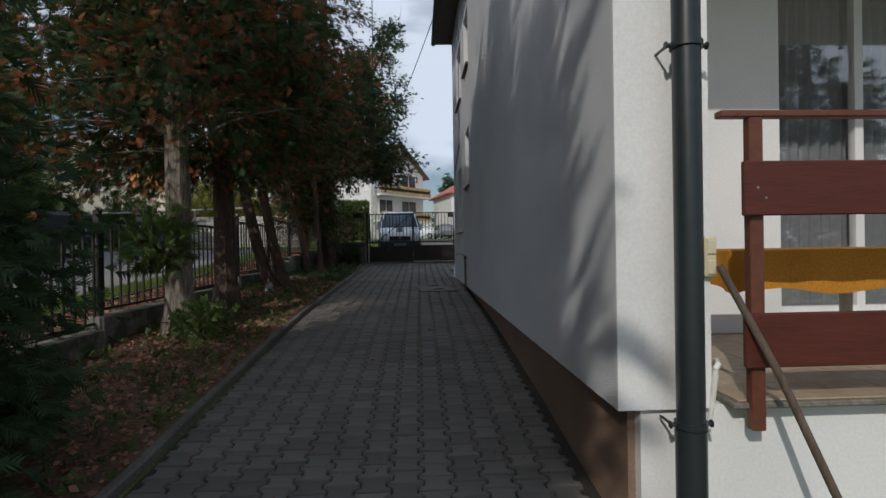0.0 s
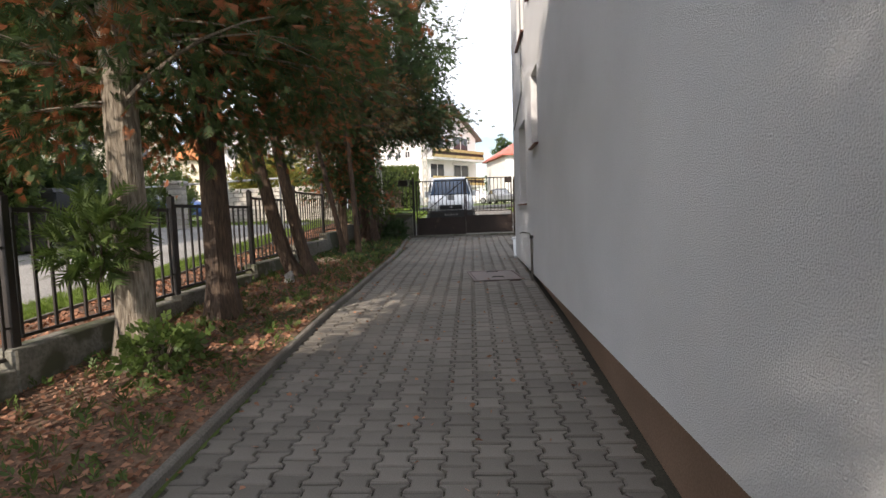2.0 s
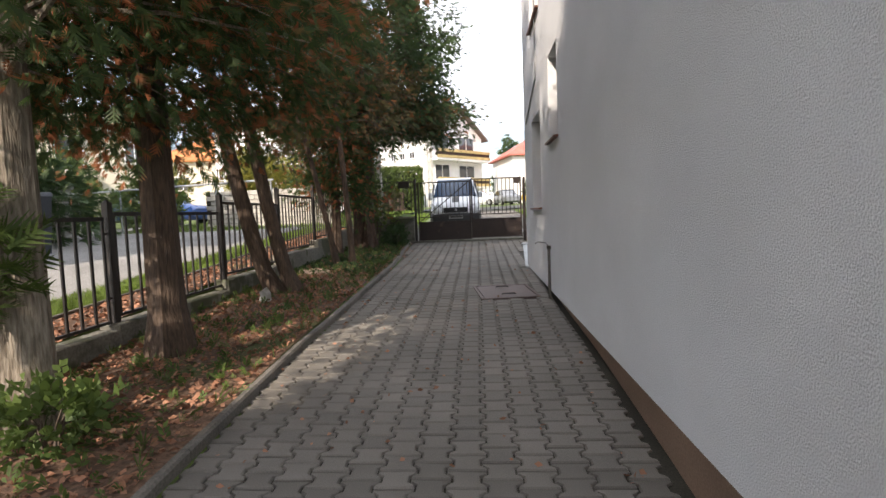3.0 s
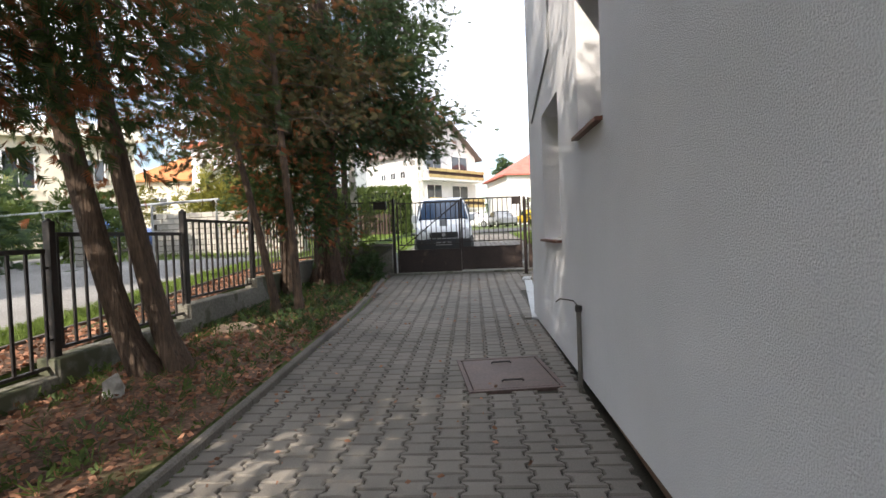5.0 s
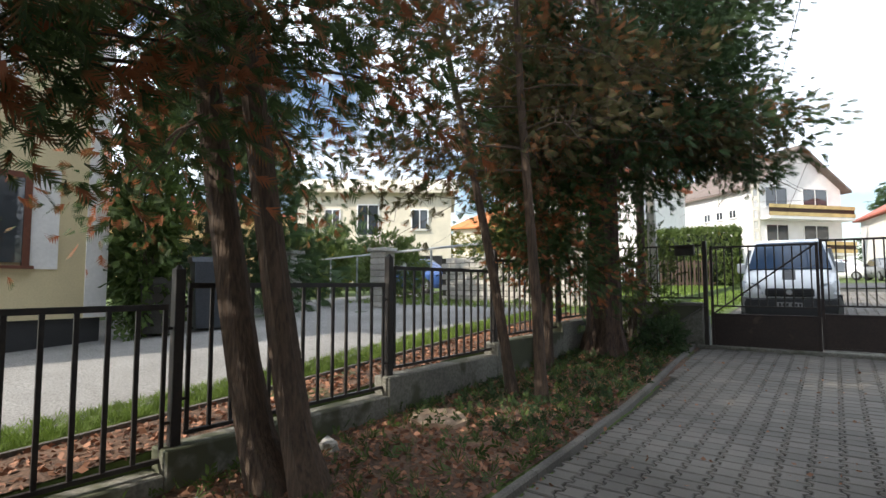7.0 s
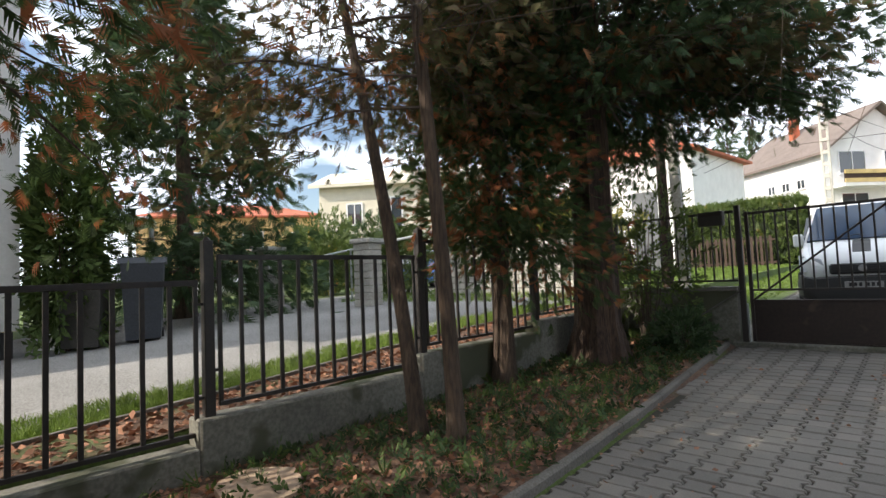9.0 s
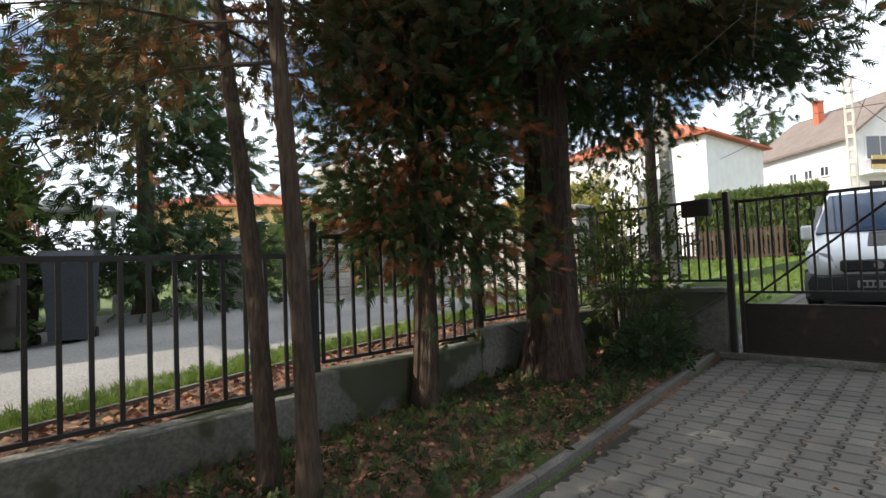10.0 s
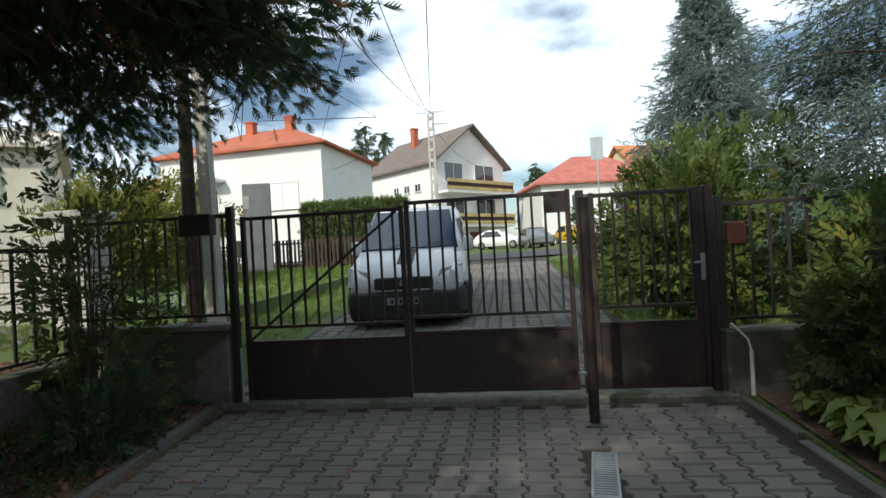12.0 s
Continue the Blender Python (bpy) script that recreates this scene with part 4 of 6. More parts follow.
    pos, way = np.concatenate(pos), np.concatenate(way)
    wx, wy, wz = pos[:, 0] + at[0], pos[:, 1] + at[1], pos[:, 2] + at[2]
    gz = np.interp(wy, G_Y, G_Z)
    keep = ~((wx > -1.35) & (wx < 3.3) & (wy < 18.6) & (wz < gz + 2.75 + 0.25 * np.sin(wy * 3) + 0.2 * np.sin(wx * 5)))
    pos, way, stem = pos[keep], way[keep], np.concatenate(stem)[keep]
    for k, m_ in enumerate((material, second) if second else (material,)):
        pick = (stem > 0) == (k > 0) if second else stem >= 0
        tagged(foliage("crown", template, pos[pick], way[pick], size * r.uniform(0.65, 1.35, int(pick.sum())), m_, th), kind="stuff")
    return th


def bz(x, y):
    return land(x, y) - 0.0


def tree_at(x, y):
    return (x, y, land(x, y))


THUJA_LABEL = "tall thuja with green and rust-brown hanging sprays"
conifer("thuja_tree", tree_at(-2.4, 0.9), 9.5, 0.3, 1.05, 180, 190, THUJA_G, BARK, 0.15, "dense dark thuja with foliage down to the ground", size=0.13, seed=3)
conifer("thuja_tree", tree_at(-2.45, 5.2), 11.0, 2.3, 2.2, 180, 180, THUJA, BARK_L, 0.155, THUJA_LABEL + " and a pale trunk", size=0.135, seed=4, bias=(0.15, -0.1), droop=0.30)
conifer("thuja_tree", tree_at(-2.42, 6.75), 11.2, 2.3, 2.2, 180, 170, THUJA, BARK, 0.16, THUJA_LABEL, size=0.135, seed=5, bias=(0.12, 0), droop=0.32, lean=(-0.25, 0.1))
conifer("thuja_tree", tree_at(-2.36, 9.70), 10.6, 2.7, 2.1, 150, 135, THUJA, BARK, 0.12, "twin-stemmed thuja with leaning brown trunks", size=0.13, seed=6, droop=0.38,
        trunks=[(-0.09, -0.03, -1.7, -0.55, 0.115, 10.2), (0.16, 0.05, -1.5, -0.35, 0.10, 10.6)], bias=(-0.05, -0.1), bend=0.68)
conifer("thin_tree", tree_at(-2.28, 12.8), 8.0, 2.6, 1.75, 80, 110, RUSTY, BARK, 0.075, "slender conifer with two thin stems and sparse rusty sprays", size=0.13, seed=8, droop=0.3,
        trunks=[(-0.12, 0.0, -1.6, 0.1, 0.058, 7.6), (0.18, 0.06, -0.35, 0.0, 0.058, 8.0)], twigs=5, ridge=0.05)
conifer("thuja_tree", tree_at(-2.88, 14.55), 6.2, 1.35, 0.95, 95, 175, THUJA, BARK, 0.11, "bushy thuja with low hanging green and orange sprays", size=0.12, seed=9, droop=0.35)
conifer("big_conifer", tree_at(-2.5, 16.1), 12.5, 3.4, 2.6, 340, 160, RUSTY, BARK_R, 0.265, "large conifer with thick deeply furrowed red-brown trunk", seed=10, ridge=0.22, droop=0.32, twigs=4, bias=(0.0, 0.05), size=0.135, spread=0.24, low=1.75,
        trunks=[(0, 0, 0, 0, 0.265, 12.5), (0.05, 0.05, 2.3, 0.9, 0.08, 8.6, 3.2), (0.0, 0.08, 0.9, 2.0, 0.08, 8.0, 3.0)], second=THUJA_G)
for i, (y, h, rad) in enumerate(((-1.2, 10.8, 1.5), (-3.2, 11.6, 1.65), (-4.8, 9.6, 1.5))):
    conifer("thuja_tree", tree_at(-2.9, y), h, 1.2, rad, 140, 95, THUJA_G, BARK, 0.17, "tall dark green thuja in the row", seed=20 + i, size=0.26, droop=0.25, spread=0.36, top_power=0.45)
conifer("garden_conifer", tree_at(12.5, -7.5), 12.0, 1.5, 2.6, 130, 50, THUJA_G, BARK, 0.2, "tall conifer in the garden beyond the terrace", seed=25, size=0.36, droop=0.25, spread=0.42)

spr = conifer("blue_spruce", (6.6, 27.2, land(6.6, 27.2)), 7.4, 0.4, 2.6, 230, 85, SPRUCE, BARK, 0.14, "silvery blue spruce with a pointed top", seed=30, template=T_SPRUCE, size=0.24, droop=0.18, top_power=0.95, spread=0.22, inner=0.2)
conifer("dark_spruce", (7.4, 20.4, land(7.4, 20.4)), 10.5, 0.5, 3.3, 240, 90, SPRUCE_D, BARK, 0.18, "dark grey-green spruce with long drooping branches", seed=31, template=T_SPRUCE, size=0.22, droop=0.35, top_power=0.8, spread=0.2, inner=0.2)
conifer("spreading_conifer", (5.5, 17.2, land(5.5, 17.2)), 2.1, 0.35, 1.6, 70, 100, SPRUCE_D, BARK, 0.06, "low spreading blue-green conifer beside the paving", seed=32, template=T_SPRUCE, size=0.17, droop=0.3, spread=0.14, top_power=0.35)
conifer("yard_spruce", (-13.2, 15.0, land(-13.2, 15.0)), 11.5, 0.9, 3.0, 170, 60, THUJA_G, BARK, 0.22, "tall dark conifer beside the yellow house", seed=33, size=0.34, droop=0.35, spread=0.4)


def shrub(name, at, rx, ry, rz, n, size, material, template, label, category="shrub", seed=1, stems=9, hollow=0.35):
    r = np.random.default_rng(seed)
    th = thing(name, label, category, at)
    st = MB()
    for i in range(stems):
        a, q = r.uniform(0, 6.28), r.uniform(0.3, 0.9)
        st.tube([(0.1 * math.cos(a) * rx, 0.1 * math.sin(a) * ry, -0.05), (0.5 * q * math.cos(a) * rx, 0.5 * q * math.sin(a) * ry, rz * 0.9), (q * math.cos(a) * rx, q * math.sin(a) * ry, rz * 1.7 * r.uniform(0.7, 1.0))], [0.012, 0.009, 0.004], 5)
    tagged(part("stem_cluster", st, TWIG, th), kind="stuff")
    d = r.normal(size=(n, 3))
    d /= np.linalg.norm(d, axis=1, keepdims=True)
    lump = 1 + 0.22 * np.sin(d[:, 0:1] * 5 + seed) + 0.18 * np.sin(d[:, 1:2] * 7 + seed * 2) + 0.15 * np.sin(d[:, 2:3] * 9)
    rad = (hollow + (1 - hollow) * r.uniform(0, 1, (n, 1)) ** 0.5) * lump
    p = d * rad * np.array([rx, ry, rz]) + np.array([0, 0, rz])
    p[:, 2] = np.maximum(p[:, 2], 0.02)
    w = d + r.normal(size=(n, 3)) * 0.5 + np.array([0, 0, 0.3])
    tagged(foliage("leaves", template, p, w, size * r.uniform(0.6, 1.3, n), material, th), kind="stuff")
    return th


shrub("low_shrub", tree_at(-2.45, 2.0), 0.45, 0.55, 0.34, 900, 0.15, THUJA_G, T_THUJA, "low dark green evergreen shrub beside the kerb", seed=2)
shrub("sucker_growth", tree_at(-2.1, 4.95), 0.30, 0.30, 0.20, 190, 0.15, WEED, T_BROAD, "bright green leafy growth at a thuja's foot", "plant", seed=3, stems=6)
o_ = shrub("ivy_sprig", (-2.62, 4.98, 1.45), 0.3, 0.3, 0.33, 260, 0.2, WEED, T_THUJA, "light green sprig growing on a thuja trunk", "plant", seed=4, stems=4)
shrub("gate_shrub", tree_at(-2.55, 17.75), 0.8, 0.36, 1.12, 430, 0.18, SHRUB, T_LEAF, "airy green and yellow shrub by the fence", seed=5, hollow=0.12, stems=14)
shrub("ivy_bush", tree_at(-1.78, 17.0), 0.3, 0.45, 0.26, 420, 0.13, THUJA_G, T_LEAF, "dark ivy bush at the foot of the large conifer", seed=6)
shrub("laurel_hedge", (3.75, 20.9, land(3.75, 20.9)), 0.95, 1.1, 1.05, 2600, 0.2, SHRUB, T_LEAF, "dense green shrub behind the wicket gate", seed=7, hollow=0.5)
shrub("laurel_hedge", (5.4, 22.5, land(5.4, 22.5)), 1.7, 1.6, 1.15, 3000, 0.22, SHRUB, T_LEAF, "dense green shrub with yellow leaves beyond the wall", seed=8, hollow=0.5)
shrub("yellow_shrub", (4.3, 17.55, land(4.3, 17.55)), 0.85, 0.4, 0.75, 1200, 0.18, SHRUB, T_LEAF, "yellow-green shrub by the wall", seed=9)
shrub("autumn_tree", (-9.9, 28.0, land(-9.9, 28.0)), 2.2, 1.8, 1.6, 3600, 0.30, YELLOWTREE, T_LEAF, "yellowing leafy tree behind the fence", "tree", seed=10, hollow=0.25)
shrub("creeper", (-9.85, 11.9, land(-9.8, 11.9)), 0.5, 0.5, 2.0, 1500, 0.28, WEED, T_LEAF, "green creeper climbing the yellow house corner", "climber", seed=12)
shrub("round_bush", (-16, 21, land(-16, 21)), 1.8, 1.6, 1.3, 1600, 0.3, SHRUB, T_LEAF, "rounded green bush by the lane", seed=13)
shrub("round_bush", (-11.5, 20.5, land(-11.5, 20.5)), 1.2, 1.2, 1.0, 1000, 0.28, SHRUB, T_LEAF, "rounded green bush by the lane", seed=14)
shrub("round_bush", (-24, 36, land(-24, 36)), 4.5, 2.5, 2.2, 2600, 0.45, YELLOWTREE, T_LEAF, "broad yellowing bush in the distance", seed=15)
for i in range(7):
    x = -26 + i * 1.3
    shrub("cypress", (x, 25.5, land(x, 25.5)), 0.5, 0.5, 1.5, 420, 0.34, THUJA_G, T_THUJA, "slim columnar green cypress in a row", "tree", seed=40 + i, stems=2)
for i, (x, y, h) in enumerate(((-13, 75, 15), (-10.5, 74, 12), (-16, 78, 17), (6, 88, 12), (-42, 60, 13), (-52, 48, 13), (-34, 66, 12))):
    conifer("far_conifer", (x, y, 2.6), h, 1.5, h * 0.2, 60, 22, THUJA_G, BARK, 0.25, "distant dark conifer behind the houses", seed=50 + i, size=0.85, spread=0.6)

# hosta plants in the planting bed
hosta = thing("hosta", "broad-leaved green hosta with yellowing leaves", "plant", (3.95, 16.2, land(3.95, 16.2)), group="hostas along the kerb")
hb = MB()
rr = random.Random(5)
for i in range(40):
    a, ln = rr.uniform(0, 6.28), rr.uniform(0.28, 0.46)
    ca, sa = math.cos(a), math.sin(a)
    w = ln * 0.27
    prof = ((0.05, 0.05, 0.1), (0.35, 0.26, 0.7), (0.6, 0.33, 1.0), (0.85, 0.30, 0.75), (1.08, 0.20, 0.02))
    lift = rr.uniform(0.7, 1.3)
    o = len(hb.v)
    for t, z, k in prof:
        for s in (-1, 0, 1):
            hb.v.append((ca * ln * t - sa * s * w * k, sa * ln * t + ca * s * w * k, z * lift - (0.025 if s == 0 else 0) + 0.02))
    for j in range(4):
        for s in range(2):
            q = o + j * 3 + s
            hb.f.append((q, q + 1, q + 4, q + 3))
part("leaves", hb, HOSTA, hosta, smooth=True)
for x, y, s, tr in ((3.62, 16.35, 0.75, 10), (3.95, 16.95, 0.8, 60), (3.6, 16.9, 0.7, 120), (3.65, 15.9, 0.8, 230), (4.0, 15.9, 0.9, 170), (3.62, 17.5, 0.7, 310), (3.75, 15.5, 1.1, 40), (4.5, 15.6, 1.2, 90), (3.68, 17.05, 1.0, 200), (4.3, 16.75, 1.3, 150), (3.75, 14.6, 1.1, 290), (4.3, 14.8, 1.2, 20), (3.72, 16.6, 1.15, 320), (4.15, 17.4, 1.0, 75), (4.7, 16.3, 1.3, 250)):
    c = copy_thing(hosta, pose(x, y, land(x, y), 0, 0, tr))
    c.scale = (s * 0.68, s * 0.68, s * 0.68)

# ---- loose things in the bed ----
def stone(name, at, sx, sy, sz, seed, material, label):
    b = bmesh.new()
    bmesh.ops.create_icosphere(b, subdivisions=2, radius=1)
    for p in b.verts:
        q = 1 + 0.7 * noise.noise(p.co * 1.6 + Vector((seed, 0, 0))) + 0.1 * noise.noise(p.co * 4)
        p.co = Vector((p.co.x * sx * q, p.co.y * sy * q, p.co.z * sz * q))
    b.verts.index_update()
    mbb = MB().add([p.co[:] for p in b.verts], [[p.index for p in q.verts] for q in b.faces])
    b.free()
    ob = solid(name, mbb, material, label, "stone")
    ob.location = at
    return ob


stone("stone", (-2.42, 9.02, land(-2.42, 9.02) + 0.07), 0.10, 0.08, 0.12, 3, STONE, "pale rough stone lying at the tree's foot")
stone("stone", (-2.75, 10.35, land(-2.75, 10.35) + 0.04), 0.09, 0.07, 0.07, 9, STONE, "small grey stone in the bed")
slab = thing("stump_slice", "pale flat broken slab lying on the soil", "slab", (-2.50, 11.5, land(-2.5, 11.5) + 0.03), 15)
sb = MB()
out = []
r9 = random.Random(9)
for i in range(18):
    a = i / 18 * 6.283
    out.append((math.cos(a) * 0.30 * r9.uniform(0.85, 1.12), math.sin(a) * 0.24 * r9.uniform(0.85, 1.12)))
sb.prism(out, "z", -0.03, 0.035)
sb.v = [(x, y, z + 0.08 * y + 0.012 * math.sin(x * 20)) for x, y, z in sb.v]
part("slab", sb, mat("pale_wood_slice", (0.46, 0.34, 0.24), (0.33, 0.23, 0.16), 0.85, fine=14, bump=0.5, dirt=0.2), slab)

edging = thing("lawn_edging", "thin grey concrete edging between leaf strip and grass", "kerb", kind="structure")
for i in range(18):
    y0 = i * 1.0
    za, zb = yard_z(y0), yard_z(y0 + 0.99)
    k = MB().add([(-4.045, y0, za - 0.1), (-3.99, y0, za - 0.1), (-3.99, y0 + 0.99, zb - 0.1), (-4.045, y0 + 0.99, zb - 0.1), (-4.04, y0, za + 0.045), (-3.995, y0, za + 0.045), (-3.995, y0 + 0.99, zb + 0.045), (-4.04, y0 + 0.99, zb + 0.045)], [(3, 2, 1, 0), (4, 5, 6, 7), (0, 1, 5, 4), (1, 2, 6, 5), (2, 3, 7, 6), (3, 0, 4, 7)])
    part("kerbstone", k, KERB, edging)

# fallen leaves, weeds and grass
def spread_on(name, n, x_of, ys, size, material, template, label, category, seed, upright=0.0, lift=0.02):
    r = np.random.default_rng(seed)
    y = r.uniform(ys[0], ys[1], n)
    x = np.array([x_of(v, r) for v in y])
    z = np.array([land(a, b) for a, b in zip(x, y)]) + lift
    w = r.normal(size=(n, 3)) * np.array([1, 1, 0.18])
    w[:, 2] += upright
    ob = foliage(name, template, np.stack([x, y, z], 1), w, size * r.uniform(0.5, 1.4, n), material)
    return tagged(ob, label, category, kind="stuff")


ONE_LEAF = np.array([blade(0, 0, 0, 1, 0.32, 0.06)])
TUFT = np.array([blade(0, 0, 0.10, 1.0, 0.035, 0.0), blade(0.02, 0, -0.22, 0.85, 0.035, 0.0), blade(-0.02, 0, 0.35, 0.7, 0.035, 0.0), blade(0, 0, -0.45, 0.55, 0.035, 0)])


def in_bed(y, r):
    return kerb_x(y) - 0.1 - 1.75 * r.uniform(0, 1)


spread_on("fallen_leaves", 15000, in_bed, (-3, 18), 0.055, LITTER, ONE_LEAF, "dry reddish-brown leaf and needle litter on the bed", "leaf litter", 61, lift=0.026)
spread_on("fallen_leaves", 5000, lambda y, r: -3.26 - 0.74 * r.uniform(0, 1), (0, 18), 0.06, LITTER, ONE_LEAF, "dry leaves drifted along the outside of the fence", "leaf litter", 62, lift=0.02)
spread_on("fallen_leaves", 420, lambda y, r: kerb_x(y) + 2.75 * r.uniform(0, 1) ** 1.5, (-1, 17), 0.042, LITTER, ONE_LEAF, "a few orange leaves scattered on the paving", "leaf litter", 63, lift=0.045)
spread_on("weeds", 1500, in_bed, (-2, 18), 0.10, WEED, T_LEAF, "small green weeds growing through the leaf litter", "weeds", 64, 0.9)
spread_on("ground_ivy", 1500, in_bed, (11.5, 18), 0.09, THUJA_G, T_LEAF, "dark ground ivy under the conifers", "weeds", 65, 0.7)
spread_on("dry_grass", 900, in_bed, (0, 18), 0.13, WEED, TUFT, "thin grass tufts in the bed", "grass", 66, 1.2)
spread_on("grass", 16000, lambda y, r: -4.06 - 0.75 * r.uniform(0, 1) ** 1.4, (1, 18), 0.095, GRASS, TUFT, "strip of bright grass along the lane", "grass", 67, 1.4, 0.0)
spread_on("grass", 20000, lambda y, r: -1.85 - 10 * r.uniform(0, 1), (18.6, 34), 0.13, GRASS, TUFT, "mown green lawn outside the fence", "grass", 68, 1.4, 0.0)
spread_on("grass", 7000, lambda y, r: 2.9 + 4 * r.uniform(0, 1), (18.6, 34), 0.13, GRASS, TUFT, "green verge beside the outer drive", "grass", 69, 1.4, 0.0)

# ---- van ----
def loft(rows):
    """A closed skin over sections; each row: y and half an outline of (x, z) from bottom centre to top centre."""
    mb = MB()
    k = None
    for y, half in rows:
        ring = [(x, y, z) for x, z in half] + [(-x, y, z) for x, z in reversed(half)]
        k = len(ring)
        mb.v += ring
    for i in range(len(rows) - 1):
        for j in range(k):
            a, b = i * k + j, i * k + (j + 1) % k
            mb.f.append((a, b, b + k, a + k))
    mb.f.append(tuple(range(k)))
    mb.f.append(tuple(range((len(rows) - 1) * k, len(rows) * k)))
    return mb


def car_section(w, z0, zs, zt, wt_):
    return [(w * 0.86, z0), (w * 0.985, z0 + 0.12), (w, z0 + 0.40), (w * 0.985, zs), (wt_ + (w - wt_) * 0.45, zs + (zt - zs) * 0.55), (wt_, zt - 0.07), (wt_ - 0.09, zt)]


def wheel(parent, x, y, r, w):
    s = 1 if x > 0 else -1
    wh = part("wheel", MB().tube([(x - s * w, y, r), (x - s * w * 0.9, y, r), (x - s * 0.02, y, r), (x, y, r)], [r * 0.9, r, r, r * 0.88], 26), RUBBER, parent, smooth=True)
    part("rim", MB().tube([(x - s * 0.01, y, r), (x + s * 0.006, y, r)], [r * 0.66, r * 0.60], 22).tube([(x, y, r), (x + s * 0.016, y, r)], r * 0.2, 12), STEEL, wh, smooth=True)


van = thing("van", "white panel van with dark bumper parked outside the gate", "van", (-0.20, 20.95, drive_z(21.6) - 0.02), 3)
van.scale = (0.97, 0.90, 0.95)
S = car_section
part("body", loft([
    (0.10, S(0.80, 0.42, 0.78, 0.86, 0.66)), (0.02, S(0.72, 0.50, 0.72, 0.80, 0.55))][::-1] + [
    (0.22, S(0.88, 0.30, 0.86, 0.98, 0.74)), (0.62, S(0.94, 0.24, 1.00, 1.14, 0.80)), (0.92, S(0.95, 0.24, 1.08, 1.22, 0.82)),
    (1.30, S(0.95, 0.24, 1.14, 1.60, 0.78)), (1.72, S(0.95, 0.24, 1.16, 1.94, 0.74)), (2.0, S(0.95, 0.24, 1.16, 2.03, 0.76)), (2.6, S(0.95, 0.24, 1.16, 2.07, 0.79)),
    (4.2, S(0.95, 0.24, 1.16, 2.07, 0.80)), (4.72, S(0.94, 0.26, 1.16, 2.04, 0.79)), (4.82, S(0.90, 0.30, 1.12, 1.98, 0.75))]), VAN_W, van, smooth=True)
part("windscreen", MB().add([(-0.80, 0.955, 1.255), (0.80, 0.955, 1.255), (0.83, 0.94, 1.25), (0.685, 1.70, 1.925), (-0.685, 1.70, 1.925), (-0.83, 0.94, 1.25)], [(5, 2, 3, 4)]).add([(-0.83, 0.915, 1.262), (0.83, 0.915, 1.262), (0.68, 1.665, 1.945), (-0.68, 1.665, 1.945), (-0.83, 0.96, 1.22), (0.83, 0.96, 1.22), (0.68, 1.72, 1.90), (-0.68, 1.72, 1.90)], [(0, 1, 2, 3), (7, 6, 5, 4), (0, 4, 5, 1), (1, 5, 6, 2), (2, 6, 7, 3), (3, 7, 4, 0)]), WINDSCREEN, van, "bluish windscreen")
for s in (-1, 1):
    part("side_window", MB().add([(s * 0.955, 1.32, 1.18), (s * 0.955, 2.25, 1.20), (s * 0.865, 2.2, 1.82), (s * 0.87, 1.78, 1.78), (s * 0.90, 1.32, 1.18), (s * 0.90, 2.25, 1.20), (s * 0.80, 2.2, 1.82), (s * 0.80, 1.78, 1.78)], [(0, 1, 2, 3), (7, 6, 5, 4), (0, 4, 5, 1), (1, 5, 6, 2), (2, 6, 7, 3), (3, 7, 4, 0)]), DARKGLASS, van)
    mr = part("mirror", MB().box(s * 1.00 - 0.09, 1.28, 1.16, s * 1.00 + 0.09, 1.40, 1.42, 0.03), VAN_W, van)
    part("mirror_arm", MB().box(min(s * 0.90, s * 0.96), 1.33, 1.15, max(s * 0.90, s * 0.96), 1.38, 1.20, 0.01), VAN_D, mr)
    hl = part("headlight", MB().add([(s * 0.50, 0.0, 0.66), (s * 0.90, 0.12, 0.66), (s * 0.93, 0.38, 0.96), (s * 0.58, 0.06, 0.88), (s * 0.50, 0.2, 0.80), (s * 0.82, 0.32, 0.80), (s * 0.86, 0.5, 1.0), (s * 0.60, 0.3, 0.93)], [(0, 1, 2, 3), (7, 6, 5, 4), (0, 4, 5, 1), (1, 5, 6, 2), (2, 6, 7, 3), (3, 7, 4, 0)]), LAMPGLASS, van, "clear headlight")
    part("wheel_arch", MB().box(min(s * 0.88, s * 0.968), 0.42, 0.10, max(s * 0.88, s * 0.968), 1.22, 0.66, 0.03), VAN_D, van)
    part("side_strip", MB().box(min(s * 0.94, s * 0.972), 1.3, 0.42, max(s * 0.94, s * 0.972), 3.5, 0.60, 0.012), VAN_D, van)
    for y in (0.82, 3.9):
        wheel(van, s * 0.985, y, 0.32, 0.2)
part("bumper", loft([(-0.05, [(0.62, 0.16), (0.72, 0.22), (0.74, 0.42), (0.70, 0.52), (0.3, 0.54)]), (0.02, [(0.78, 0.15), (0.86, 0.22), (0.88, 0.44), (0.83, 0.55), (0.4, 0.57)]), (0.28, [(0.88, 0.15), (0.955, 0.22), (0.965, 0.46), (0.93, 0.60), (0.5, 0.60)]), (0.46, [(0.88, 0.16), (0.955, 0.23), (0.965, 0.48), (0.93, 0.60), (0.5, 0.60)])]), VAN_D, van, "dark grey plastic bumper", True)
gr = part("grille", MB().box(-0.46, -0.03, 0.60, 0.46, 0.16, 0.79, 0.03), VAN_D, van, "black grille with badge")
part("badge", MB().tube([(0, -0.045, 0.70), (0, -0.025, 0.70)], 0.06, 18), STEEL, gr)
